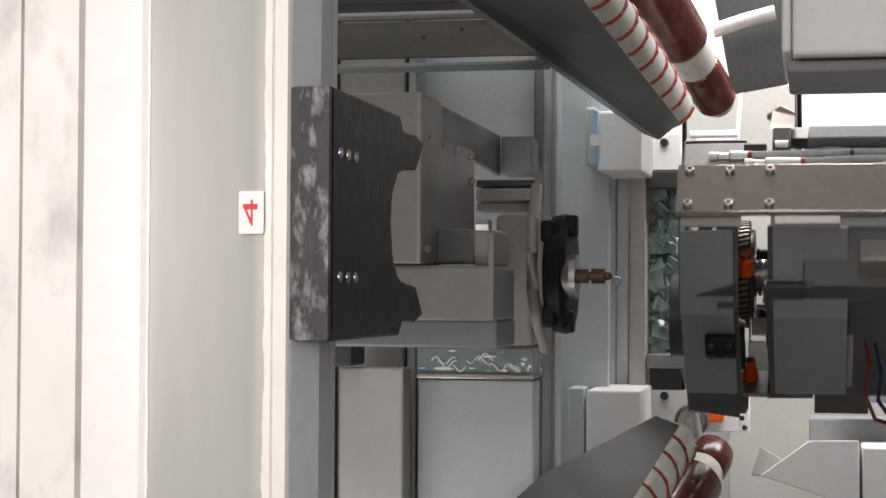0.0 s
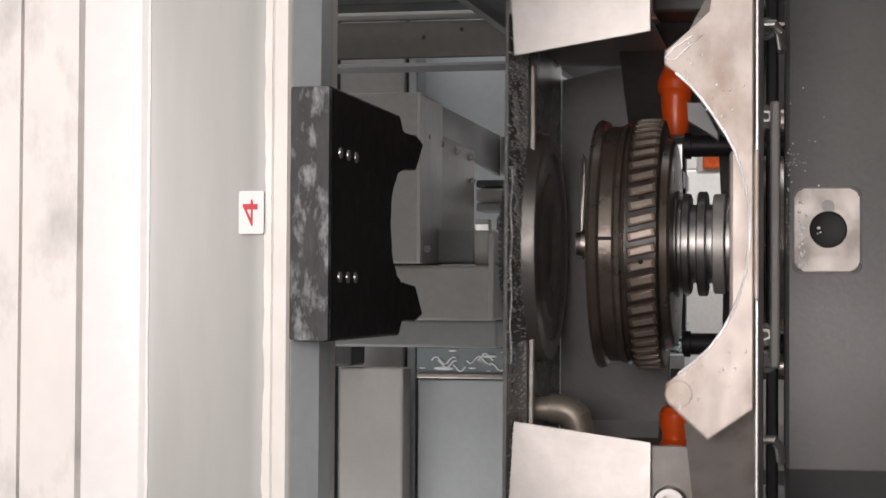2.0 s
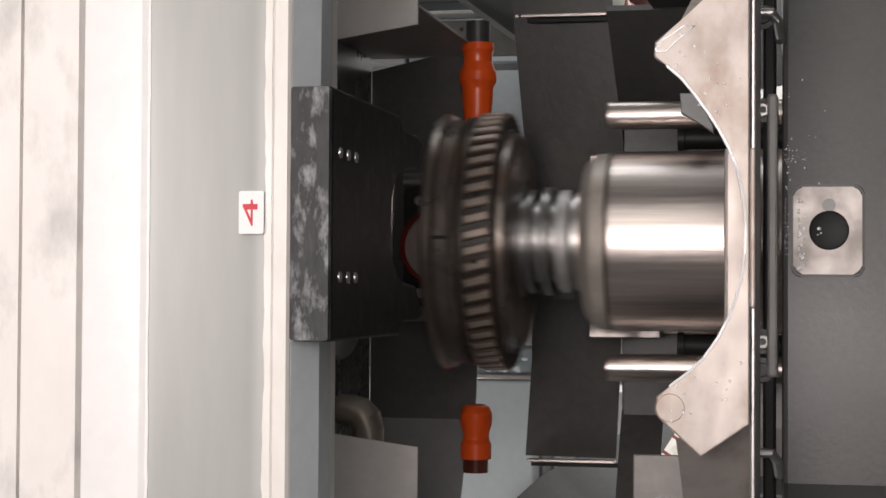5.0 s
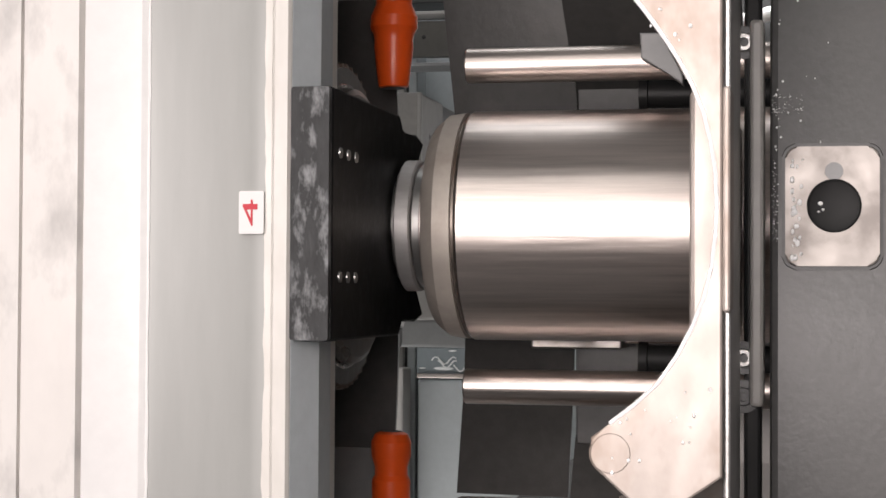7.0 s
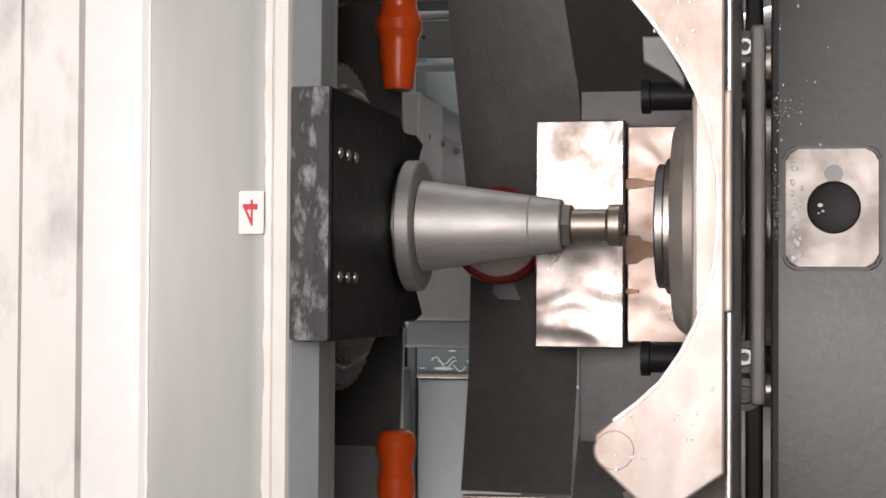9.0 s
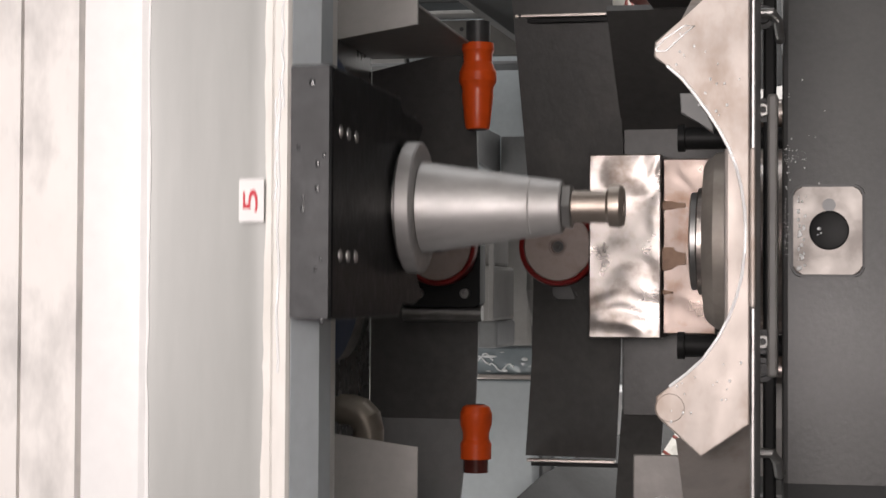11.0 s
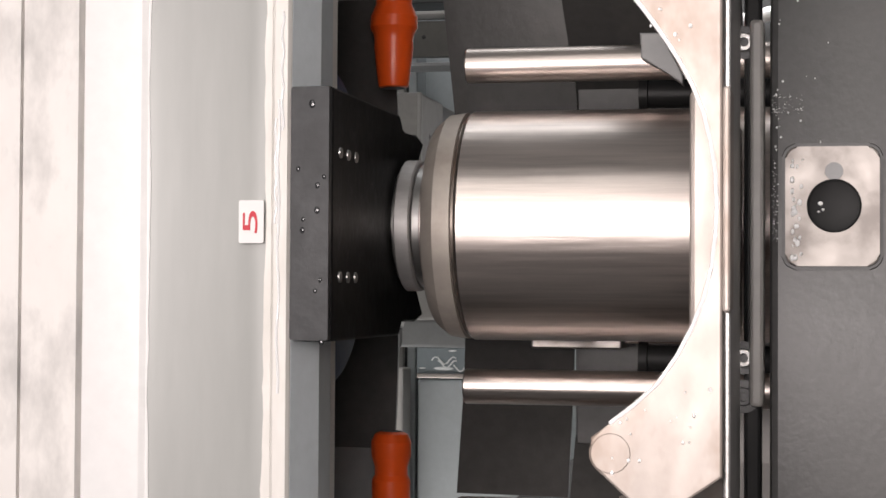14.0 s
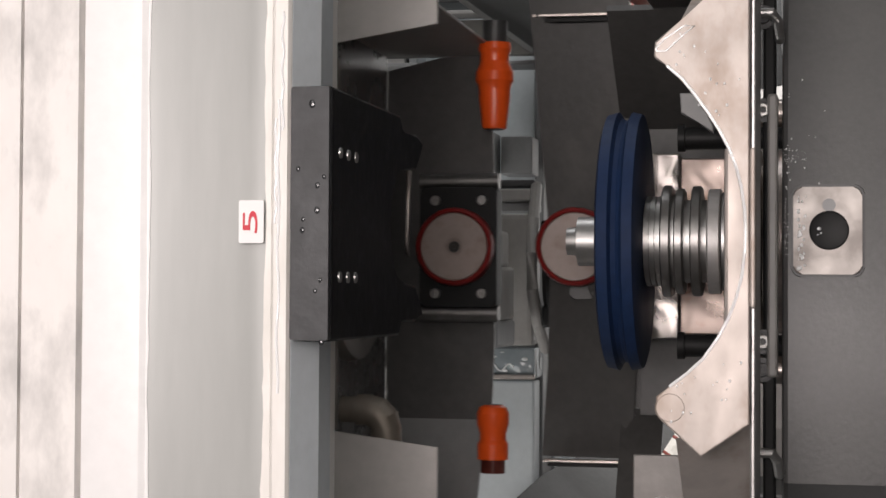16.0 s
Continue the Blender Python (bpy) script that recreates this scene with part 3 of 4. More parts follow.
part("piston", lathe_of([(-0.030, 0.009), (0.010, 0.009), (0.011, 0.0055), (0.042, 0.0055), (0.043, 0.0125), (0.20, 0.0125)], (0, -0.112, -0.172), "X", 24), DULL, head, "short pneumatic piston")
part("clevis", box_of((-0.040, -0.124, -0.182), (0.000, -0.100, -0.160), 0.002), DULL, head, "forked rod end")
part("piston_rail", box_of((-0.010, -0.085, -0.220), (0.26, -0.060, -0.200), 0.002), MID, head, "grey rail")
part("hinge_block", box_of((-0.060, -0.098, -0.206), (-0.034, -0.045, -0.166), 0.002), BLACK, head, "dark hinge block")
part("hinge_roller", lathe_of([(-0.056, 0.008), (-0.038, 0.008)], (0, -0.062, -0.203), "X", 24), DULL, head, "hinge roller")
# rear side
rear = [(0.06, -0.205), (0.115, -0.175), (0.165, -0.04), (0.165, 0.06), (0.10, 0.09), (0.10, -0.12)]
part("rear_housing", slab_of(rear, -0.058, 0.052, "X", 0.002), FLAP, head, "grey bent rear housing")
part("rear_motor", box_of((0.058, 0.05, -0.19), (0.30, 0.15, 0.10), 0.004), SKIRT, head, "warm grey drive housing")
part("cable", tube_of([(0.065, 0.155, -0.05), (0.075, 0.175, 0.0), (0.070, 0.180, 0.06), (0.085, 0.175, 0.12), (0.12, 0.165, 0.15)], 0.003, 10), RED, head, "red cable")
part("blue_cable", tube_of([(0.080, 0.155, -0.04), (0.090, 0.178, 0.01), (0.088, 0.180, 0.07), (0.105, 0.17, 0.12)], 0.003, 10), BLUE, head, "blue cable")
for xa, xb in ((-0.1332, -0.1040), (-0.0640, -0.0379)):
    part("rear_wall", slab_of([(0.163, -0.112), (0.163, 0.0795), (0.167, 0.0825), (0.167, -0.112)], xa, xb, "X"), HOOD, head, "dark back wall behind the spindle")
part("rear_slope", slab_of([(0.163, 0.080), (0.060, 0.152), (0.063, 0.156), (0.167, 0.083)], -0.1332, -0.0379, "X"), HOOD, head, "dark sloping back sheet")
part("rear_cover", slab_of([(0.110, -0.212), (0.174, -0.100), (0.174, 0.066), (0.170, 0.066), (0.170, -0.098), (0.106, -0.210)], -0.0568, 0.0432, "X", 0.0008), MID, head, "bent mid-grey rear cover")
part("rear_strip", box_of((-0.0538, 0.098, -0.2225), (0.0326, 0.112, -0.2125), 0.001), BRACKET, head, "pale painted strip")
ux0, ux1, uz = -0.1030, xe - 0.001, 0.1508
part("upper_wall", box_of((ux0, 0.0, uz), (ux1, 0.004, uz + 0.11)), HOOD, head, "dark upper wall above the spindle")
for xa, xb in ((-0.1332, -0.1040), (-0.0640, -0.0379)):
    part("lower_lining", slab_of([(0.098, -0.2045), (0.163, -0.1125), (0.1665, -0.1125), (0.1015, -0.2050)], xa, xb, "X"), HOOD, head, "dark sloping lining")
part("upper_slope", slab_of([(0.0045, uz), (0.062, 0.1535), (0.062, 0.1570), (0.0045, uz + 0.004)], ux0, ux1, "X"), HOOD, head, "dark sloping sheet")
corner = part("upper_corner", box_of((-0.100, -0.082, uz + 0.004), (-0.064, -0.078, uz + 0.080), 0.001), SKIRT, head, "bolted grey corner plate")
socket_bolt(corner, -0.082, -0.082, uz + 0.026, 0.0095, "Y", -1, DULL)
lower_corner = part("lower_corner", box_of((-0.102, -0.072, -0.200), (-0.068, -0.068, -0.124), 0.001), SKIRT, head, "bolted grey corner plate")
socket_bolt(lower_corner, -0.085, -0.072, -0.158, 0.0105, "Y", -1, DULL)
part("side_bracket", slab_of([(-0.0789, 0.0873), (-0.0692, 0.0872), (-0.0592, 0.0679), (-0.0592, 0.0632), (-0.0682, 0.0700), (-0.0782, 0.0755)], -0.03, -0.02, "Y", 0.0008), MID, head, "wet folded bracket")
for zz in (0.0647, -0.0641):
    part("gland", lathe_of([(-0.0835, 0.006), (-0.0835, 0.0085), (-0.0793, 0.0085), (-0.0789, 0.0070), (0.02, 0.0070)], (0, 0.02, zz), "X", 24), BLACK, head, "black cable gland")

# spindle: ground barrel, nose and guide rods, sliding along x
nose = GAUGE + STROKE
spindle = part("spindle", lathe_of([(nose + 0.0250, 0.0540), (nose + 0.0265, 0.0550), (nose + 0.30, 0.0550)], (0, 0, 0), "X", 128), STEEL, head, "brushed steel spindle barrel")
part("barrel_joint", lathe_of([(nose + 0.0235, 0.0500), (nose + 0.0236, 0.0528), (nose + 0.0258, 0.0528), (nose + 0.0260, 0.0500)], (0, 0, 0), "X", 96), WHEEL, spindle, "brown joint groove")
part("nose_ring", lathe_of([(nose + 0.0082, 0.030), (nose + 0.0082, 0.0470), (nose + 0.0095, 0.0490), (nose + 0.0150, 0.0535), (nose + 0.0232, 0.0545), (nose + 0.0238, 0.0520)], (0, 0, 0), "X", 96), NOSE, spindle, "worn grey nose ring")
part("nose_lip", lathe_of([(nose + 0.0040, 0.0250), (nose + 0.0040, 0.0318), (nose + 0.0046, 0.0325), (nose + 0.0084, 0.0325), (nose + 0.0086, 0.0280)], (0, 0, 0), "X", 96), STEEL, spindle, "bright nose lip")
part("nose_face", lathe_of([(nose - 0.0003, 0.0232), (nose - 0.0003, 0.0290), (nose + 0.0004, 0.0298), (nose + 0.0036, 0.0298), (nose + 0.0041, 0.0250)], (0, 0, 0), "X", 96), DULL, spindle, "dark steel nose face")
for dz in (-0.0775, 0.0775):
    part("guide_rod", lathe_of([(nose + 0.0208, 0.0078), (nose + 0.0215, 0.0084), (nose + 0.30, 0.0084)], (0, 0, dz), "X", 48), STEEL, spindle, "ground guide rod")

# hood: open box round the wheel, sliding along x
FY = -0.078
hood = part("hood", slab_of([(FY + 0.001, 0.196), (0.100, 0.196), (0.154, 0.137), (0.154, -0.12), (0.10, -0.2005), (FY + 0.0005, -0.200), (FY + 0.001, -0.115)], -0.1860, -0.1836, "X", 0.0005), WALL, head, "dark grey open wheel hood")


def hood_plate(name, outline, y0, y1, mat, label=""):
    return part(name, slab_of(outline, y0, y1, "Y", 0.0005), mat, hood, label)


up_flap = hood_plate("upper_flap", [(-0.1801, 0.1114), (-0.0969, 0.1246), (-0.0971, 0.1973), (-0.1852, 0.2010)], FY - 0.002, FY, SHEET, "light grey sheet flap")
for x in (-0.172, -0.112):
    socket_bolt(up_flap, x, FY - 0.002, 0.1700, 0.0050)
bm = bmesh.new()
quad = [(-0.1790, FY, -0.1112), (-0.0963, FY, -0.1222), (-0.0963, -0.0795, -0.200), (-0.1836, -0.0795, -0.200)]
va, vb = [bm.verts.new(p) for p in quad], [bm.verts.new((p[0], p[1] + 0.002, p[2])) for p in quad]
bm.faces.new(va)
bm.faces.new(vb[::-1])
for k in range(4):
    bm.faces.new((va[k], va[(k + 1) % 4], vb[(k + 1) % 4], vb[k]))
low_flap = part("lower_flap", bm, SHEET, hood, "light grey sheet flap")
for x in (-0.172, -0.112):
    socket_bolt(low_flap, x, -0.0789, -0.178, 0.0050)
part("hood_floor", box_of((-0.1836, -0.0670, -0.2050), (-0.100, 0.10, -0.2010)), FLAP, hood, "sheet floor of the hood")
part("hood_roof", box_of((-0.1836, FY, 0.1965), (-0.100, 0.100, 0.1990)), FLAP, hood, "sheet roof of the hood")
part("inner_roof", box_of((-0.1836, FY + 0.0005, 0.1375), (-0.100, 0.154, 0.1395)), FLAP, hood, "inner sheet roof of the hood")
part("wall_lip", box_of((-0.1836, 0.004, -0.120), (-0.1796, 0.010, 0.118), 0.001), DISH, hood, "raised lip")
wx = -0.1836
part("wall_ring", lathe_of([(wx, 0.078), (wx + 0.008, 0.076), (wx + 0.0095, 0.072), (wx + 0.0095, 0.064), (wx + 0.0075, 0.062), (wx + 0.0075, 0.050), (wx + 0.009, 0.048), (wx + 0.009, 0.0300), (wx + 0.005, 0.026)], (0, 0.050, 0), "X", 72), DISH, hood, "wet round steel dish in the hood wall")
bm = bmesh.new()
lathe(bm, [(-0.1862, 0.030), (-0.1862, 0.0600), (-0.2050, 0.0600), (-0.2050, 0.030)], (0, 0.082, 0), "X", 72)
for k in range(84):
    c, d = math.cos(2 * math.pi * k / 84), math.sin(2 * math.pi * k / 84)
    ring = [bm.verts.new((x, 0.082 + q * c - e * d, q * d + e * c)) for x in (-0.2050, -0.2068) for q, e in ((0.056, -0.0013), (0.0612, -0.0013), (0.0612, 0.0013), (0.056, 0.0013))]
    for f in ((0, 1, 2, 3), (4, 5, 6, 7), (0, 1, 5, 4), (1, 2, 6, 5), (2, 3, 7, 6), (3, 0, 4, 7)):
        bm.faces.new([ring[a] for a in f])
part("toothed_cup", bm, DARK, hood, "dark toothed cup behind the hood wall")
hood_plate("rear_sheet", [(wx, -0.118)] + [(-0.1082, -0.1474), (-0.1056, -0.1008), (-0.1046, -0.0646)] + [(-0.1052, 0.0563), (-0.1071, 0.1049), (-0.1098, 0.1447)] + [(wx, 0.128)], 0.155, 0.158, HOOD, "dark curved rear sheet")
shield = hood_plate("rear_shield", [(-0.0705, -0.1468), (-0.0063, -0.1476), (-0.0033, -0.0795), (-0.0016, -0.0001), (-0.0018, 0.0755), (-0.0033, 0.1850), (-0.0715, 0.1871), (-0.0675, 0.0965), (-0.0650, -0.0001), (-0.0663, -0.0803)], 0.158, 0.161, HOOD, "dark grey rear shield")
part("tail_sheet", box_of((-0.0012, 0.158, -0.117), (0.0757, 0.161, 0.126), 0.0005), HOOD, hood, "dark grey tail sheet")
for v in shield.data.vertices:          # the shield bends forward towards its top
    if v.co.z > 0.11:
        v.co.y -= 0.075
part("rear_cover_sheet", slab_of([(0.106, -0.2045), (0.168, -0.100), (0.168, 0.070), (0.172, 0.070), (0.172, -0.102), (0.110, -0.2065)], wx, -0.1110, "X"), MID, hood, "bent rear corner sheet")
clamp_block = part("clamp_block", box_of((-0.152, 0.1725, -0.066), (-0.109, 0.188, -0.026), 0.004), BLACK, hood, "black bolted clamp block")
for x in (-0.143, -0.118):
    for z in (-0.057, -0.035):
        socket_bolt(clamp_block, x, 0.188, z, 0.0042, "Y", 1, DARK)
for zz in (0.1552, -0.1494):
    yb = 0.058 if zz > 0 else 0.0
    part("edge_rail", box_of((-0.0682, 0.149 - yb, zz - 0.0010), (-0.0063, 0.158 - yb, zz + 0.0010), 0.0004), STEEL, hood, "bright bent edge")
    # black strip paints the shade below the bent edge
    part("fold_shade", box_of((-0.0658, 0.153 - yb, zz - 0.0042), (-0.0019, 0.1575 - yb, zz - 0.0012), 0.0003), BLACK, hood, "black strip painting the shade of the fold")
sx0, sx1 = -0.0193, 0.0294
part("polished_cover", box_of((sx0, 0.105, -0.0620), (sx1, 0.145, 0.0621), 0.001), POLISHED, hood, "polished wet sheet-metal cover")
part("stained_plate", box_of((sx1 + 0.0005, 0.113, -0.0591), (sx1 + 0.036, 0.116, 0.0593), 0.001), STAINED, hood, "bright rust-stained sheet")
for q in ((0.0292, 0.0451, 0.0245, 0.0306), (0.0292, 0.0455, -0.0166, -0.0006), (0.0292, 0.0368, -0.0325, -0.0295)):
    h = (q[3] - q[2]) / 2
    part("rust_run", slab_of([(q[0], q[2]), (q[0] + (q[1] - q[0]) * 0.4, q[2] + h * 0.1), (q[0] + (q[1] - q[0]) * 0.65, q[2] + h * 0.5), (q[1], q[2] + h * 0.55), (q[1], q[3] - h * 0.5), (q[0] + (q[1] - q[0]) * 0.55, q[3] - h * 0.35), (q[0] + (q[1] - q[0]) * 0.5, q[3]), (q[0], q[3])], 0.1118, 0.1134, "Y", 0.0003), OCHRE, hood, "brown rust run")
for xx in (-0.1271, -0.0425):
    zz = 0.0001
    if xx < -0.1:
        p = part("suction_bracket", slab_of(rounded(xx - 0.0265, zz - 0.042, xx + 0.0285, zz + 0.042, 0.004), 0.130, 0.150, "Y", 0.001), BLACK, hood, "black bracket")
        corners = ((-0.0150, -0.0325), (-0.0150, 0.0325), (0.0180, -0.0325), (0.0180, 0.0325))
        for b in (-1, 1):
            part("side_rail", lathe_of([(-0.0275, 0.0058), (0.0290, 0.0058)], (xx, 0.137, zz + b * 0.0465), "X", 20), GROOVE, p, "round steel rail")
        # polished strip added in place of a moving reflection on the sheet
        part("glint_strip", slab_of([(xx - 0.0415, 0.000), (xx - 0.0395, -0.006), (xx - 0.0385, 0.042), (xx - 0.0378, 0.068), (xx - 0.0398, 0.073), (xx - 0.0412, 0.040)], 0.149, 0.154, "Y", 0.0009), POLISHED, p, "polished strip added for a reflection on the sheet")
    else:
        p = part("suction_mount", slab_of(rounded(xx - 0.006, zz - 0.036, xx + 0.020, zz + 0.036, 0.003), 0.138, 0.1575, "Y", 0.001), DARK, hood, "narrow dark mount")
        corners = ((0.0135, -0.0315), (0.0135, 0.0315))
        part("mount_core", lathe_of([(0.158, 0.0240), (0.128, 0.0240), (0.128, 0.0050)], (xx, 0, zz), "Y", 48), BLACK, p)
    part("red_seal", lathe_of([(0.136, 0.0262), (0.130, 0.0272), (0.122, 0.0274), (0.119, 0.0266), (0.118, 0.0250), (0.119, 0.0238), (0.122, 0.0234)], (xx, 0, zz), "Y", 64), RED, p, "red rubber ring")
    part("pad", lathe_of([(0.130, 0.0236), (0.1205, 0.0236), (0.1198, 0.0229), (0.1198, 0.0062), (0.1204, 0.0058), (0.1204, 0.0050), (0.1216, 0.0040), (0.1216, 0.0002)], (xx, 0, zz), "Y", 64), PAD, p, "pinkish grey disc with a centre hole")
    part("pad_screw", lathe_of([(0.1217, 0.0038), (0.1206, 0.0038), (0.1206, 0.0016), (0.1212, 0.0014), (0.1212, 0.0002)], (xx, 0, zz), "Y", 20), GAP, p, "dark centre screw")
    for a, b in corners:
        socket_bolt(p, xx + a, 0.130 if xx < -0.1 else 0.138, zz + b, 0.0036, "Y", -1, GROOVE if xx < -0.1 else DARK)


def nozzle(up):
    """An orange jointed coolant nozzle: cup, ball and tip."""
    x, y = -0.0952, 0.10
    if up:
        z0, z1 = 0.1385, 0.0794
        prof = [(0, 0.0108), (0.08, 0.0112), (0.13, 0.0100), (0.22, 0.0098), (0.34, 0.0128), (0.44, 0.0130), (0.50, 0.0112), (0.56, 0.0106), (0.62, 0.0108), (0.95, 0.0086), (0.99, 0.0080), (1.0, 0.0060)]
    else:
        z0, z1 = -0.1447, -0.1078
        prof = [(0, 0.0104), (0.28, 0.0106), (0.36, 0.0090), (0.48, 0.0090), (0.64, 0.0108), (0.84, 0.0110), (0.96, 0.0090), (1.0, 0.0060)]
    h = z1 - z0
    o = part("coolant_nozzle", lathe_of([(h * a, r) for a, r in prof], (x, y, z0), "Z", 32), ORANGE, hood, "orange jointed coolant nozzle")
    # upper stub dark instead of maroon: the hood's shade is put into its colour
    part("nozzle_stem", lathe_of([(-h * 0.25, 0.0085), (0, 0.0085)], (x, y, z0), "Z", 24), MAROON if not up else DARK, o, "dark hose stub")
    part("nozzle_mouth", lathe_of([(h, 0.0062), (h * 1.004, 0.0060), (h * 1.004, 0.002)], (x, y, z0), "Z", 24), DARK, o)
    return o


nozzle(True)
nozzle(False)
ez = -0.1085
ey, e0 = 0.035, wx
bm = bmesh.new()
tube(bm, [(e0, ey, ez), (e0 + 0.010, ey, ez), (e0 + 0.0105, ey, ez), (e0 + 0.0175, ey, ez), (e0 + 0.0235, ey, ez - 0.002), (e0 + 0.0278, ey, ez - 0.006), (e0 + 0.0295, ey, ez - 0.013), (e0 + 0.0295, ey, ez - 0.026)], 0.009, 24,
     [0.0085, 0.0085, 0.0100, 0.0102, 0.0106, 0.0106, 0.0102, 0.0102])
part("pipe_elbow", bm, ELBOW, hood, "cast pipe elbow")


def drops(name, places, mat, parent, label):
    """Many small drops of water on a surface, in one mesh; places: centre and half-axes."""
    ball = bmesh.new()
    bmesh.ops.create_icosphere(ball, subdivisions=2, radius=1)
    verts = np.array([v.co[:] for v in ball.verts])
    faces = np.array([[v.index for v in f.verts] for f in ball.faces])
    ball.free()
    me = bpy.data.meshes.new(name)
    me.from_pydata(np.concatenate([verts * np.array(r) + np.array(c) for c, r in places]).tolist(), [],
                   np.concatenate([faces + len(verts) * k for k in range(len(places))]).tolist())
    for f in me.polygons:
        f.use_smooth = True
    me.materials.append(mat)
    ob = new(name, me)
    ob.parent = parent
    return tagged(ob, label, kind="stuff")


rng = random.Random(3)
spots = []
for k in range(950):
    z = -0.155 + 0.285 * rng.random() if k % 3 else (0.03 + 0.09 * rng.random() if k % 2 else -0.05 + 0.07 * rng.random())
    y = FY + 0.003 + 0.068 * (1 - rng.random() ** 1.6)
    r = 0.00025 + 0.0008 * rng.random() ** 2.5
    spots.append(((wx + 0.0002, y, z), (0.0004, r * (3 + 3 * rng.random()), r)))
for k, (za, zb, y) in enumerate(((0.072, 0.092, 0.028), (0.066, 0.085, 0.036), (0.030, 0.048, 0.030), (0.020, 0.034, 0.034), (0.010, 0.022, 0.040))):
    for i in range(9):
        spots.append(((wx + 0.0002, FY + y + 0.010 * (rng.random() - 0.5), za + (zb - za) * i / 8), (0.0005, 0.010 * rng.random() + 0.003, 0.0014)))
part("rivulet", tube_of([(wx + 0.0003, FY + 0.012 + 0.003 * math.sin(k * 0.8), 0.045 - 0.0045 * k) for k in range(28)], 0.0005, 6), GLINT, hood, "thin run of water")
drops("wet_film", spots, GLINT, hood, "dense drops of water")
zc = 1.3335 + PITCH
spots = []
for x, z, r in ((-0.2097, 1.3519, 0.0013), (-0.1986, 1.3485, 0.0012), (-0.2014, 1.3450, 0.0015), (-0.2016, 1.3347, 0.0017),
                (-0.2074, 1.3310, 0.0012), (-0.2078, 1.3264, 0.0015), (-0.1999, 1.3058, 0.0012), (-0.2021, 1.3014, 0.0012),
                (-0.2039, 1.3788, 0.0020), (-0.1993, 1.2802, 0.0014)):
    spots.append(((x, 0.7086, z + PITCH), (r * 0.75, 0.0005, r * 0.95)))
drops("drop_film", spots, DARKDROP, magazine, "round drops of water")
spots = []
for k in range(24):
    a = rng.random()
    z = (lz0 + 0.003) + (lz1 - lz0 - 0.006) * a
    x = lx0 + 0.0025 + 0.004 * rng.random() ** 2
    r = 0.0003 + 0.0006 * rng.random()
    spots.append(((x, LY - 0.0001, z), (r, 0.0003, r * 1.5)))
for k in range(36):
    up = rng.random() < 0.5
    u = rng.random()
    x, z = xe - 0.004 - 0.034 * u, (-0.0793 + 0.02 * rng.random() - 0.018 * u) if not up else (0.0731 - 0.03 * rng.random() + 0.02 * u)
    r = 0.0003 + 0.0004 * rng.random() ** 2
    spots.append(((x, GY - 0.0001, z), (r, 0.0003, r * 1.3)))
for k in range(26):
    x, z = px0 + 0.0015 + 0.02 * rng.random() ** 2, 0.0343 + (0.035 + 0.03 * rng.random()) * (rng.random() - 0.3)
    r = 0.0002 + 0.0003 * rng.random()
    spots.append(((x, PY - 0.0001, z), (r, 0.0003, r * 1.2)))
for k in range(150):
    if k % 2:
        x, z = px0 + 0.0008 + 0.012 * rng.random() ** 1.5, 0.0385 + 0.007 * (rng.random() - 0.5)
    else:
        x, z = px0 + 0.0008 + 0.0022 * rng.random(), 0.002 + 0.032 * (rng.random() - 0.5)
    r = 0.00008 + 0.00013 * rng.random() ** 2
    spots.append(((x, PY - 0.0001, z), (r * (1 + rng.random()), 0.00015, r)))
# three white specks paint the glints on the black lock
for x, z, r in ((hx - 0.0050, hz + 0.0008, 0.0010), (hx - 0.0040, hz - 0.0014, 0.0006), (hx - 0.0056, hz - 0.0022, 0.0005)):
    spots.append(((x, LY - 0.0003, z), (r, 0.0003, r * 0.8)))
drops("water_spray", spots, GLINT, head, "fine spray of water drops and painted lock glints")

# ================= the machine bay behind =================
tagged(part("floor", box_of((-4, -4, -0.1), (4, 6, 0), 0), MID), "grey concrete factory floor", "floor", kind="structure")
tagged(part("wall_back", box_of((-4, 4.4, 0), (4, 4.5, 4), 0), WHITE), "white factory wall", "wall", kind="structure")
tagged(part("wall_front", box_of((-4, -3.1, 0), (4, -3, 4), 0), MID), "grey factory wall", "wall", kind="structure")
tagged(part("wall_west", box_of((-4.1, -3, 0), (-4, 4.4, 4), 0), MID), "grey factory wall", "wall", kind="structure")
tagged(part("wall_east", box_of((4, -3, 0), (4.1, 4.4, 4), 0), MID), "grey factory wall", "wall", kind="structure")
tagged(part("ceiling", box_of((-4.1, -3.1, 4.0), (4.1, 4.5, 4.1), 0), WHITE), "white hall ceiling", "ceiling", kind="structure")


def upright(name, x0, x1, y, depth, mat, parent, label="", z0=0.0, z1=2.3):
    return part(name, box_of((x0, y, z0), (x1, y + depth, z1), 0.002), mat, parent, label)


def prism(name, near, far, mat, parent=None, label="", bevel=0.0015):
    """A solid between two four-cornered ends."""
    bm = bmesh.new()
    a, b = [bm.verts.new(p) for p in near], [bm.verts.new(p) for p in far]
    bm.faces.new(a)
    bm.faces.new(b[::-1])
    for k in range(len(a)):
        bm.faces.new((a[k], a[(k + 1) % len(a)], b[(k + 1) % len(a)], b[k]))
    if bevel:
        bmesh.ops.recalc_face_normals(bm, faces=bm.faces)
        bmesh.ops.bevel(bm, geom=bm.edges[:], offset=bevel, segments=2, affect="EDGES", profile=0.5)
    return part(name, bm, mat, parent, label)


bay = thing("bay_casing", "pale blue-grey sheet casing of the machine bay", "machine casing")
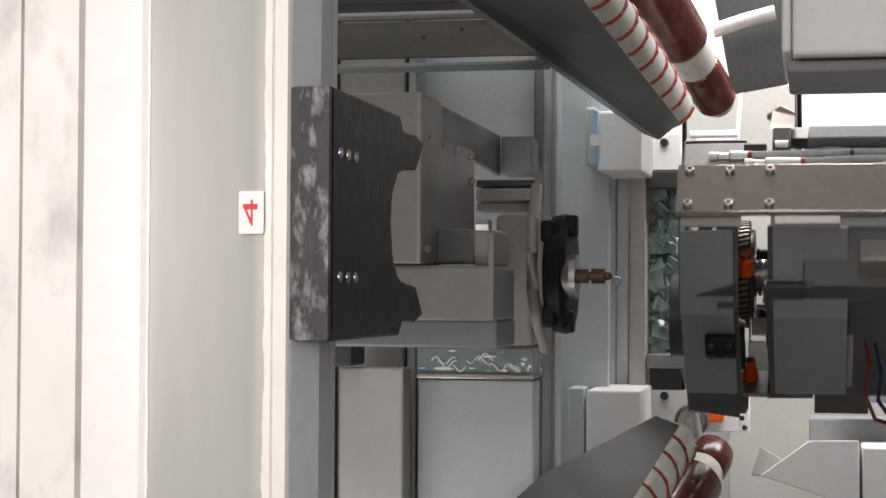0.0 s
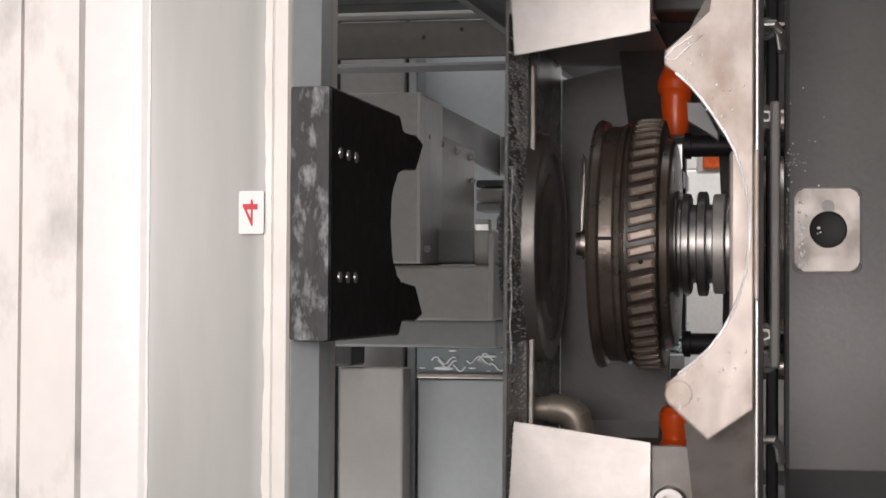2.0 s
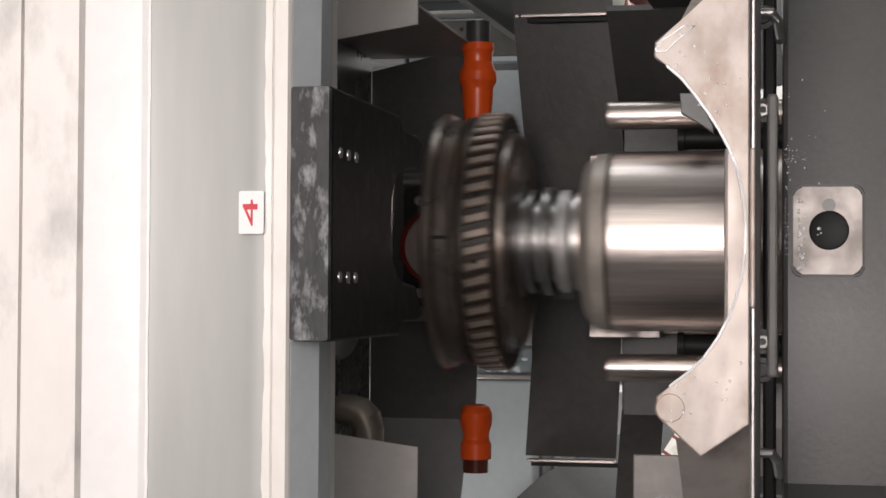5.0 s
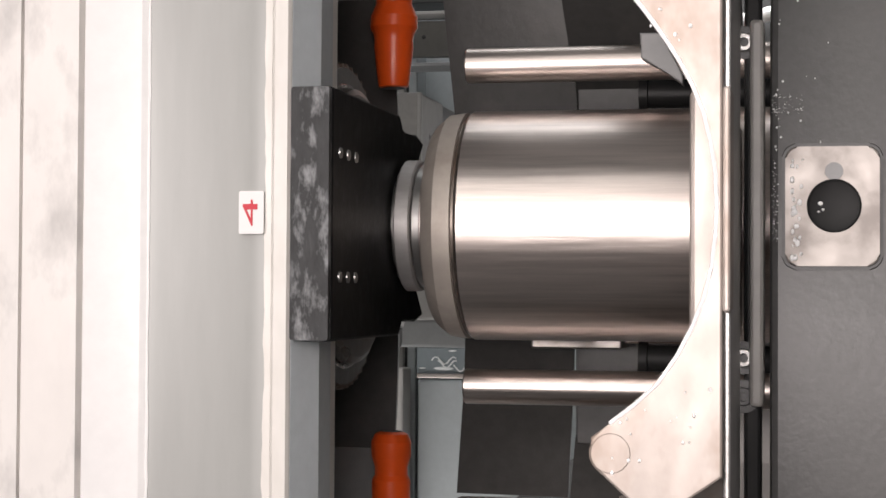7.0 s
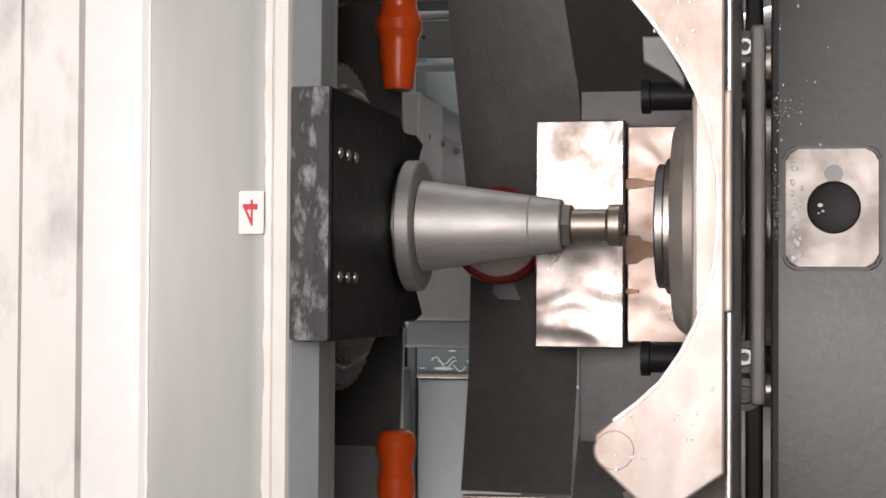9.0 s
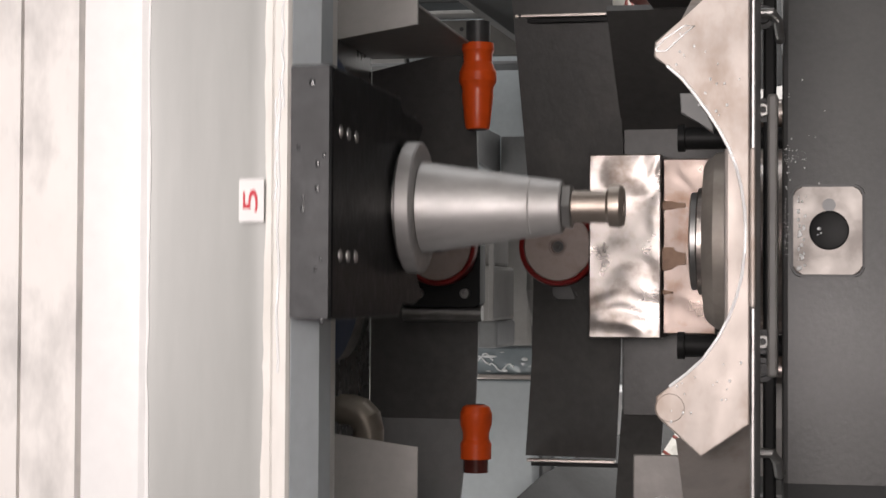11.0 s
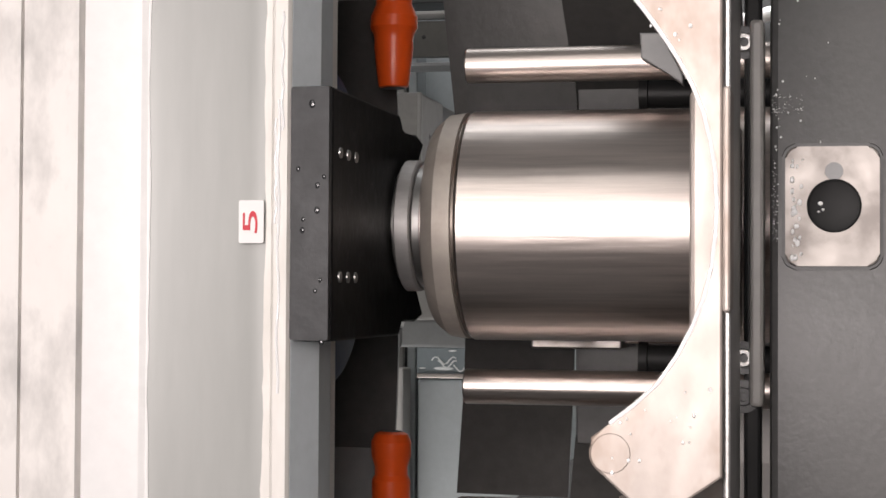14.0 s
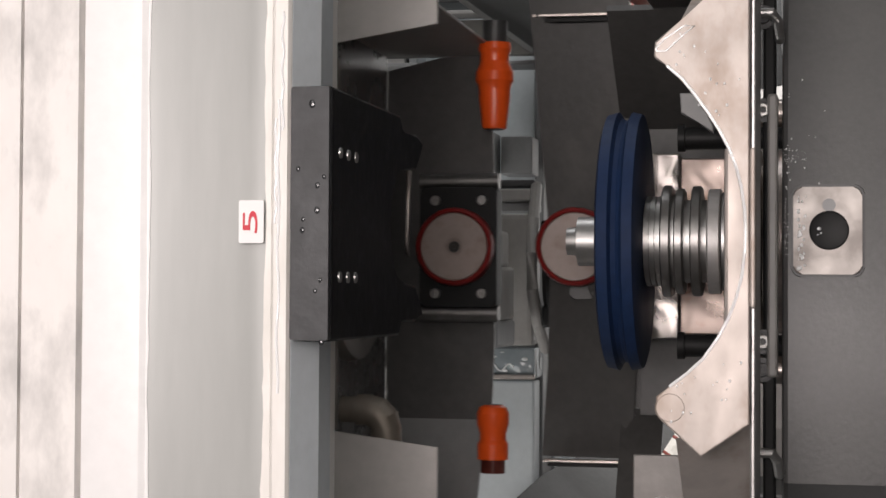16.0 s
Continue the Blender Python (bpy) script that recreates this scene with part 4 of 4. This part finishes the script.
upright("panel", -0.4611, -0.3201, 2.05, 0.01, PALE, bay)
upright("seam_rail", -0.4599, -0.4498, 2.0, 0.05, PALE, bay, "narrow folded seam")
upright("seam_gap", -0.4722, -0.4661, 2.035, 0.01, DARK, bay, "dark seam")
upright("left_panel", -0.5475, -0.4692, 2.02, 0.01, BRACKET, bay, "warm grey panel")
upright("edge_panel", -0.6274, -0.5503, 2.0, 0.01, PALE, bay)
upright("seam_gap", -0.5571, -0.5488, 2.035, 0.01, DARK, bay, "dark seam")
upright("post", -0.3170, -0.3064, 2.03, 0.07, MID, bay, "folded grey post")
upright("post", -0.3184, -0.3021, 2.10, 0.05, PALE, bay, "folded grey post")
upright("far_panel", -0.4396, -0.3296, 2.9, 0.02, PALE, bay)
part("blue_film", box_of((-0.4176, 2.885, 0.5), (-0.4148, 2.889, 2.3), 0), FILM, bay, "thin blue film edge")
part("wet_sheet", box_of((-0.4420, 1.9700, 1.2066), (-0.3070, 2.0400, 1.2408), 0.002), WETPALE, bay, "wet glossy pale sheet")
part("wet_edge", box_of((-0.4409, 1.9650, 1.2062), (-0.3061, 1.9700, 1.2114), 0.001), STEEL, bay, "bright wet edge")
# door and kick plate: stronger light low down is painted as lighter colour
part("lower_door", box_of((-0.4451, 1.9900, 0.8638), (-0.3100, 2.0400, 1.2039), 0.003), PALE_LIT, bay, "pale lower door, lightened for the light on it")
part("kick_plate", box_of((-0.5268, 1.9500, 0.8681), (-0.4526, 1.9900, 1.2175), 0.003), WARM_LIT, bay, "warm grey lower panel, lightened for the light on it")
part("black_stop", box_of((-0.5397, 1.9000, 1.2207), (-0.4992, 1.9600, 1.2436), 0.003), DARK, bay, "dark steel stop block")
# white flattened drops paint the highlights on the wet sheet
rng = random.Random(5)
for k in range(9):
    u, w = rng.random(), rng.random()
    x, z = -0.4369 + u * 0.1261, 1.2114 + w * 0.0267
    r = 0.0010 + 0.0022 * rng.random() ** 2
    bm = bmesh.new()
    bmesh.ops.create_uvsphere(bm, u_segments=12, v_segments=8, radius=1, matrix=Matrix.Translation((x, 1.9695, z)) @ Matrix.Diagonal((r * (1 + 3 * rng.random()), 0.0012, r * 0.7, 1)))
    part("glint_drop", bm, GLINT, bay, "water drop painted as a white glint")

# wavy white tubes paint the longer glints on the same sheet
for k, (u, w, n) in enumerate(((0.10, 0.55, 9), (0.16, 0.40, 7), (0.42, 0.60, 8), (0.52, 0.72, 6), (0.62, 0.30, 9), (0.30, 0.25, 5))):
    pts = [(-0.4369 + (u + 0.028 * q) * 0.1261, 1.9692, 1.2114 + (w + 0.16 * math.sin(q * 1.1 + k * 1.7)) * 0.0267) for q in range(n)]
    part("glint_streak", tube_of(pts, 0.0010, 8), GLINT, bay, "white streak painting a glint on the wet sheet")
beam = thing("cross_beam", "warm grey steel channel beam above the bay", "beam")
part("web", box_of((-0.5553, 1.9000, 1.5606), (-0.2877, 1.9100, 1.6002), 0.001), BEAMGREY, beam)
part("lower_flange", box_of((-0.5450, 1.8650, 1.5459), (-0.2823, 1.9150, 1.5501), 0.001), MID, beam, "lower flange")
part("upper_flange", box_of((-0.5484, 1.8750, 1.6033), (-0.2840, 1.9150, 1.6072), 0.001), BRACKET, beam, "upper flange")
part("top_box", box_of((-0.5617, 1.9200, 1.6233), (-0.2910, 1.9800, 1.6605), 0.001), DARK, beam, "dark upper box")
for p in ((-0.4201, 1.8990, 1.5824), (-0.3779, 1.8990, 1.5901)):
    part("plug_hole", lathe_of([(0, 0.0024), (-0.0006, 0.0022), (-0.0006, 0.0002)], p, "Y", 16), DARK, beam, "dark drilled hole")

# second tool station: brackets, curved carrier and one drill
stand = thing("tool_station", "warm grey bracket station carrying one drill in a black clamp", "tool station")
part("front_box", box_of((-0.4280, 1.5800, 1.3286), (-0.3519, 1.6800, 1.4849), 0.003), STATION, stand, "warm grey box")
# lighter strip paints the light caught by the box corner
part("box_edge", box_of((-0.3540, 1.5750, 1.3287), (-0.3503, 1.5810, 1.4843), 0.001), BRACKET, stand, "box edge, its highlight painted in lighter grey")
prism("side_arm", [(-0.3558, 1.6000, 1.4846), (-0.3484, 1.9800, 1.4807), (-0.3481, 1.9800, 1.4346), (-0.3556, 1.6000, 1.4564)], [(-0.3689, 1.6200, 1.4871), (-0.3571, 2.0000, 1.4826), (-0.3569, 2.0000, 1.4360), (-0.3687, 1.6200, 1.4585)], MID, stand, "receding grey arm")
part("arm_end", box_of((-0.3464, 1.9700, 1.4358), (-0.3106, 2.0200, 1.4787), 0.002), MID, stand, "grey arm end")
prism("bolted_plate", [(-0.3579, 1.6300, 1.4571), (-0.3444, 1.8000, 1.4483), (-0.3434, 1.8000, 1.3608), (-0.3574, 1.6300, 1.3604)], [(-0.3667, 1.6600, 1.4600), (-0.3544, 1.8300, 1.4508), (-0.3539, 1.8300, 1.3618), (-0.3661, 1.6600, 1.3616)], STATION, stand, "light grey bolted plate")
for p in ((-0.3526, 1.6800, 1.4459), (-0.3486, 1.7350, 1.4437), (-0.3439, 1.7850, 1.4413), (-0.3420, 1.7850, 1.4164), (-0.3541, 1.6200, 1.4472), (-0.3491, 1.6000, 1.3422)):
    socket_bolt(stand, p[0], p[1], p[2], 0.0036)
part("lower_gusset", box_of((-0.3648, 1.6600, 1.3302), (-0.3156, 1.7200, 1.3631), 0.003), MID, stand, "grey gusset")
part("lower_box", box_of((-0.4330, 1.6000, 1.2765), (-0.2883, 1.7200, 1.3272), 0.003), STATION, stand, "warm grey lower box")
part("lower_box_edge", box_of((-0.2915, 1.5960, 1.2777), (-0.2866, 1.6020, 1.3570), 0.001), STATION, stand, "bright edge")
part("upper_step", box_of((-0.3080, 1.6100, 1.3273), (-0.2923, 1.7100, 1.3617), 0.003), STATION, stand, "step of the lower box")
# shade under the box is put into a darker paint
part("box_bottom", box_of((-0.4631, 1.6300, 1.2507), (-0.2891, 1.7300, 1.2768), 0.003), MID, stand, "underside plate, darker paint for its shade")
for q, m in ((((-0.3538, 1.8600, 1.4146), (-0.2906, 1.9100, 1.4226)), DARK), (((-0.3500, 1.8400, 1.3991), (-0.2875, 1.8900, 1.4118)), FLAP),
             (((-0.3537, 1.8600, 1.3893), (-0.2905, 1.9100, 1.3986)), MID)):
    part("shelf", box_of(q[0], q[1], 0.002), m, stand, "narrow shelf")
part("carrier_block", box_of((-0.3215, 1.8000, 1.2483), (-0.2823, 1.8500, 1.3839), 0.006), STATION, stand, "cast carrier block")
part("carrier_nut", lathe_of([(-0.01, 0.006), (0.002, 0.006), (0.004, 0.004)], (-0.2937, 1.6000, 1.3644), "X", 6), DULL, stand, "hexagon nut")
ringpts = [(-0.2789, 1.8000, 1.4116), (-0.2760, 1.7600, 1.3752), (-0.2744, 1.7400, 1.3408), (-0.2737, 1.7400, 1.3073), (-0.2715, 1.7600, 1.2736), (-0.2689, 1.8000, 1.2454)]
bm = bmesh.new()
tube(bm, ringpts, 0.006, 12)
part("carrier_ring", bm, STATION, stand, "curved cast rim")
part("clamp", lathe_of([(-0.012, 0.046), (-0.006, 0.058), (0.006, 0.061), (0.012, 0.057), (0.0135, 0.034), (0.0135, 0.020)], (-0.2512, 1.7800, 1.3219), "X", 48), BLACK, stand, "black tool clamp")
for p in ((-0.2581, 1.7400, 1.3632), (-0.2567, 1.7400, 1.2796), (-0.2373, 1.7600, 1.3695), (-0.2403, 1.7600, 1.2739)):
    part("clamp_jaw", box_of((p[0] - 0.007, p[1] - 0.006, p[2] - 0.011), (p[0] + 0.006, p[1] + 0.01, p[2] + 0.011), 0.003), BLACK, stand, "black clamp jaw")
part("tool_collar", lathe_of([(-0.006, 0.018), (0.004, 0.022), (0.010, 0.022), (0.012, 0.014)], (-0.2389, 1.7400, 1.3186), "X", 40), DULL, stand, "steel tool collar")
part("drill", lathe_of([(-0.002, 0.0070), (0.010, 0.0070), (0.0105, 0.0045), (0.013, 0.0045), (0.0135, 0.0075), (0.026, 0.0072), (0.0265, 0.004), (0.031, 0.0038), (0.033, 0.002)], (-0.2256, 1.7200, 1.3190), "X", 24), BRASS, stand, "brown drill with stepped tip")

# white cabinets, column and glass-waste chute
column = thing("guide_column", "pale grey guide column with bolted rails", "column")
upright("rail", -0.3458, -0.3295, 3.0, 0.06, PALE, column)
upright("rail", -0.3298, -0.3106, 3.02, 0.06, WHITE, column)
upright("rail", -0.3046, -0.2772, 2.98, 0.08, BRACKET, column)
socket_bolt(column, *(-0.3251, 2.9800, 1.3255), 0.008)
for nm, lab, q, side in (("wall_cabinet", "white cabinet with a blue film stripe", ((-0.3382, 2.8000, 1.4972), (-0.2671, 3.0000, 1.5918)), ((-0.3588, 2.8200, 1.5086), (-0.3419, 3.0000, 1.6005))),
                         ("floor_cabinet", "bright white cabinet beside the column", ((-0.3537, 2.8000, 0.7881), (-0.2677, 3.0000, 1.1514)), ((-0.3878, 2.8400, 0.7795), (-0.3610, 3.0000, 1.1532)))):
    c = thing(nm, lab, "cabinet")
    part("front", box_of(q[0], q[1], 0.004), WHITE, c)
    part("side", box_of(side[0], side[1], 0.004), PALE, c, "pale side wall")
    if nm == "wall_cabinet":
        part("film_stripe", box_of((-0.3424, 2.7900, 1.5063), (-0.3356, 2.7980, 1.5919), 0), FILM, c, "blue film stripe")
        # small white patch paints a glint across the film stripe
        part("glint_patch", box_of((-0.3464, 2.7850, 1.5363), (-0.3313, 2.7880, 1.5539), 0), WHITE, c, "white patch painted as a glint on the film")

chute = thing("glass_chute", "grey metal chute full of broken greenish glass", "chute")
part("back", box_of((-0.2895, 3.1200, 1.1365), (-0.2226, 3.1300, 1.5213), 0.001), DARK, chute)
part("upper_lip", box_of((-0.2755, 2.9800, 1.4807), (-0.2145, 3.1000, 1.5085), 0.002), DARK, chute, "dark lip")
part("lower_lip", box_of((-0.2747, 2.9800, 1.1796), (-0.2120, 3.1000, 1.2030), 0.002), MID, chute, "grey lip")
part("side_rail", box_of((-0.2204, 3.0200, 1.1427), (-0.2139, 3.0500, 1.6576), 0.002), BLACK, chute, "black side rail")
rng = random.Random(8)
bm = bmesh.new()
for k in range(130):
    u, w = rng.random(), rng.random()
    c = Vector((-0.2796 + u * 0.0559, 3.03 + 0.07 * rng.random(), 1.2038 + w * 0.2786))
    s = 0.008 + 0.018 * rng.random()
    m = Matrix.Translation(c) @ Euler((rng.random() * 6, rng.random() * 6, rng.random() * 6)).to_matrix().to_4x4()
    ring_a = [(s * (0.6 + 0.6 * rng.random()) * math.cos(a), s * (0.6 + 0.6 * rng.random()) * math.sin(a)) for a in (0.2, 1.7, 3.2, 4.9)]
    va = [bm.verts.new(m @ Vector((p, q, 0.002))) for p, q in ring_a]
    vb = [bm.verts.new(m @ Vector((p, q, -0.002))) for p, q in ring_a]
    bm.faces.new(va)
    bm.faces.new(vb[::-1])
    for i in range(4):
        bm.faces.new((va[i], va[(i + 1) % 4], vb[(i + 1) % 4], vb[i]))
tagged(part("broken_glass", bm, SHARD, None, "", 0.1), "heap of broken greenish glass pieces in the chute", "glass", kind="stuff")

frame_far = thing("far_frame", "white far machine frame with orange reflectors and fittings", "machine frame")
part("upper_plate", box_of((-0.2939, 3.2000, 1.5245), (-0.2345, 3.2200, 1.5919), 0.002), WHITE, frame_far, "white plate")
part("lower_plate", box_of((-0.2920, 3.2000, 0.8201), (-0.1995, 3.2200, 1.1339), 0.002), WHITE, frame_far, "white plate")
part("middle_wall", box_of((-0.2533, 3.5500, 1.5518), (-0.0248, 3.5700, 1.7161), 0.002), FLAP, frame_far, "pale grey wall")
part("middle_wall_low", box_of((-0.2846, 3.9000, 1.0969), (0.2314, 3.9200, 1.5720), 0.002), BRACKET, frame_far, "grey wall")
# low wall takes the lightened paint too, in place of light reaching it
part("low_wall", box_of((-0.1657, 3.5500, 0.7734), (0.2100, 3.5700, 1.1228), 0.002), WARM_LIT, frame_far, "pale grey wall")
part("motor_face", lathe_of([(0, 0.030), (-0.008, 0.030), (-0.010, 0.026), (-0.006, 0.024), (-0.006, 0.012), (-0.012, 0.010), (-0.012, 0.001)], (-0.2147, 3.1900, 1.0791), "Y", 40), DULL, frame_far, "round ribbed motor face")
for p in ((-0.2647, 3.2000, 1.5760), (-0.2636, 3.2000, 1.1228), (-0.2163, 3.2000, 1.0362)):
    socket_bolt(frame_far, *p, 0.0075, "Y", -1, DARK)
for a in (0, 1):
    q = (((-0.2148, 3.3000, 1.5276), (-0.1398, 3.3300, 1.5996)), ((-0.2118, 3.3000, 1.0520), (-0.1382, 3.3300, 1.1298)))[a]
    p = part("reflector_plate", box_of(q[0], q[1], 0.003), WHITE, frame_far, "white holder plate")
    q = (((-0.2025, 3.2850, 1.5337), (-0.1657, 3.2990, 1.5862)), ((-0.2006, 3.2850, 1.0709), (-0.1630, 3.2990, 1.1261)))[a]
    part("reflector", box_of(q[0], q[1], 0.004), REFLECT, p, "orange plastic reflector")
part("white_arm", box_of((-0.2246, 3.2600, 1.5899), (-0.1371, 3.2900, 1.6021), 0.003), WHITE, frame_far, "white bar")
part("thin_rod", tube_of([(-0.1328, 3.3000, 1.6837), (-0.1398, 3.3000, 1.5892)], 0.004, 10), WHITE, frame_far, "thin white rod")
part("hinge_plate", box_of((-0.1389, 3.3200, 1.0511), (-0.1175, 3.3400, 1.1292), 0.002), WHITE, frame_far, "hinge plate")
for p in ((-0.1347, 3.3150, 1.1126), (-0.1316, 3.3150, 1.0774), (-0.1265, 3.3150, 1.0600)):
    socket_bolt(frame_far, *p, 0.005, "Y", -1, DARK)
part("switch_box", box_of((-0.0288, 3.8000, 1.7336), (0.0106, 3.8500, 1.7685), 0.003), BRACKET, frame_far, "small switch box")
part("tilted_strap", tube_of([(-0.2153, 3.0000, 1.1816), (-0.1982, 3.0000, 1.1159), (-0.1857, 2.9800, 1.0519)], 0.006, 10), MID, frame_far, "grey tilted strap")
prism("low_cover", [(-0.0954, 3.2000, 0.9842), (-0.0104, 3.2000, 1.0478), (0.0747, 3.2000, 1.0497), (0.0746, 3.2000, 0.9317)], [(-0.1014, 3.4000, 0.9645), (-0.0111, 3.4000, 1.0321), (0.0793, 3.4000, 1.0341), (0.0793, 3.4000, 0.9086)], WHITE, frame_far, "white slanted cover")
part("low_cover_side", box_of((0.0804, 3.2000, 0.9024), (0.1892, 3.4000, 1.0376), 0.003), WHITE, frame_far, "white cover")
part("dark_ledge", box_of((-0.0109, 3.3500, 1.0339), (0.1981, 3.4500, 1.0765), 0.003), MID, frame_far, "grey ledge")
part("low_bar", box_of((0.0472, 3.3000, 1.1105), (0.1952, 3.3500, 1.1353), 0.003), MID, frame_far, "grey bar")
prism("gusset", [(-0.1136, 3.3000, 0.9740), (-0.0984, 3.3000, 1.0277), (-0.0630, 3.3000, 1.0081), (-0.0428, 3.3000, 0.9758)], [(-0.1146, 3.3300, 0.9710), (-0.0993, 3.3300, 1.0253), (-0.0636, 3.3300, 1.0054), (-0.0432, 3.3300, 0.9729)], BRACKET, frame_far, "grey gusset")

hang = thing("overhead_cover", "white overhead cover with a grey support rail", "machine cover")
part("cover", box_of((-0.0217, 1.7400, 1.5325), (0.1655, 2.0400, 1.7413), 0.004), WHITE, hang)
part("hanger", box_of((0.05, 1.80, 1.9), (0.12, 1.9, 4.0), 0.003), MID, hang, "grey ceiling hanger")
part("cover_side", box_of((-0.0326, 1.7800, 1.5414), (-0.0229, 2.0400, 1.7607), 0.004), WHITE, hang, "white cover edge")
part("rail", box_of((-0.0274, 1.7600, 1.5187), (0.1669, 1.9600, 1.5299), 0.003), MID, hang, "grey support rail")
dark_arm = thing("dark_arm", "dark folded support arm with a white tube", "support arm")
prism("arm", [(-0.1714, 3.0000, 1.8350), (-0.0394, 3.0000, 1.8309), (-0.0448, 3.0000, 1.6521), (-0.1356, 3.0000, 1.6368)], [(-0.1771, 3.1000, 1.8528), (-0.0407, 3.1000, 1.8486), (-0.0463, 3.1000, 1.6639), (-0.1401, 3.1000, 1.6480)], DARK, dark_arm)
part("white_tube", tube_of([(-0.1647, 2.9500, 1.7372), (-0.1115, 2.9500, 1.7535), (-0.0641, 2.9500, 1.7653)], 0.012, 16), WHITE, dark_arm, "white plastic tube")

# splash bars with spiral hoses and maroon cylinders, above and below
for up in (True, False):
    bar = thing("splash_bar", "dark grey tapering splash bar", "bar", "splash bars")
    if up:
        prism("bar", [(-0.3456, 1.4500, 1.5906), (-0.2089, 1.4500, 1.5719), (-0.1730, 2.3500, 1.5292), (-0.2018, 2.3500, 1.5058)], [(-0.3551, 1.4900, 1.5987), (-0.2147, 1.4900, 1.5794), (-0.1759, 2.3900, 1.5331), (-0.2052, 2.3900, 1.5093)], PANEL, bar)
        # the brighter facet of the bar is painted as a paler face
        prism("bar_side", [(-0.3468, 1.4550, 1.5916), (-0.2022, 2.3550, 1.5062), (-0.2240, 2.3800, 1.5162), (-0.3577, 1.4800, 1.5944)], [(-0.3539, 1.4850, 1.5977), (-0.2048, 2.3850, 1.5088), (-0.2258, 2.4000, 1.5180), (-0.3625, 1.5000, 1.5984)], FLAP, bar, "lower face, its light put into paler paint", 0)
        axis = [Vector((-0.3203, 2.3000, 1.7457)), Vector((-0.2198, 2.7500, 1.5912))]
        cyl = [Vector((-0.2676, 2.7000, 1.8023)), Vector((-0.1517, 2.9500, 1.6110))]
    else:
        prism("bar", [(-0.3484, 1.9000, 1.0513), (-0.3020, 2.0000, 1.0976), (-0.2053, 2.3500, 1.1430), (-0.1736, 2.3500, 1.1311), (-0.2186, 2.0000, 1.0429)], [(-0.3557, 1.9400, 1.0461), (-0.3081, 2.0400, 1.0935), (-0.2088, 2.3900, 1.1403), (-0.1766, 2.3900, 1.1282), (-0.2230, 2.0400, 1.0378)], DARKBAR, bar)
        axis = [Vector((-0.2654, 2.5000, 0.9789)), Vector((-0.2143, 2.7500, 1.0744))]
        cyl = [Vector((-0.2179, 2.8000, 0.9517)), Vector((-0.1581, 2.9500, 1.0532))]
    hose = thing("spiral_hose", "translucent white hose with a red spiral wire", "hose", "spiral hoses")
    d = (axis[1] - axis[0])
    part("tube", tube_of([axis[0] + d * (k / 10) for k in range(11)], 0.037, 24), HOSE, hose)
    s1 = d.normalized().cross(Vector((0.1, 0.2, 0.97))).normalized()
    s2 = s1.cross(d.normalized())
    turns = max(3, round(d.length / 0.050))
    pts = [axis[0] + d * (k / (turns * 14)) + (s1 * math.cos(k * math.pi / 7) + s2 * math.sin(k * math.pi / 7)) * 0.0365 for k in range(turns * 14 + 1)]
    part("spiral", tube_of(pts, 0.0042, 6), REDWIRE, hose, "red spiral wire")
    tank = thing("maroon_cylinder", "maroon transparent filter cylinder with a clear collar", "cylinder", "maroon cylinders")
    d = cyl[1] - cyl[0]
    n = [cyl[0] + d * a for a in (0, 0.30, 0.52, 0.54, 0.56, 0.70, 0.71, 0.74, 0.86, 0.95, 1.0)]
    part("body", tube_of(n, 0.04, 28, [0.046, 0.046, 0.044, 0.040, 0.031, 0.031, 0.034, 0.036, 0.036, 0.033, 0.022]), MAROON, tank)
    n = [cyl[0] + d * a for a in (0.545, 0.56, 0.68, 0.70)]
    part("collar", tube_of(n, 0.036, 24, [0.034, 0.037, 0.034, 0.032]), HOSE, tank, "clear collar")


# carriage beam that bears the turning head
gantry = thing("gantry_beam", "grey machine beam on posts that bears the turning head", "machine beam")
part("beam", box_of((0.99, 0.5, 1.20), (1.12, 3.2, 1.47), 0.004), MID, gantry)
for y in (0.6, 3.0):
    part("post", box_of((1.00, y, 0.0), (1.11, y + 0.1, 1.199), 0.004), MID, gantry, "grey steel post")


# ================= movement =================
def motions():
    walk(head, [(t, head_pose(t)) for t in TIMES])
    walk(spindle, [(t, spindle_pose(t)) for t in TIMES])
    walk(hood, [(t, pose(-SLIDE * hood_out(t), 0, 0)) for t in TIMES])
    walk(magazine, [(t, pose(0, 0, -index_down(t))) for t in TIMES])
    held = lambda t: head_pose(t) @ spindle_pose(t) @ pose(GAUGE + STROKE, 0, 0)
    rest = lambda t, z: pose(GAUGE, 0.845, z - index_down(t))
    walk(tool_four, [(t, held(t) if t < 7.7 else rest(t, FORK_Z["4"])) for t in TIMES])
    walk(tool_five, [(t, rest(t, FORK_Z["5"]) if t < 13.5 else held(t)) for t in TIMES])


motions()
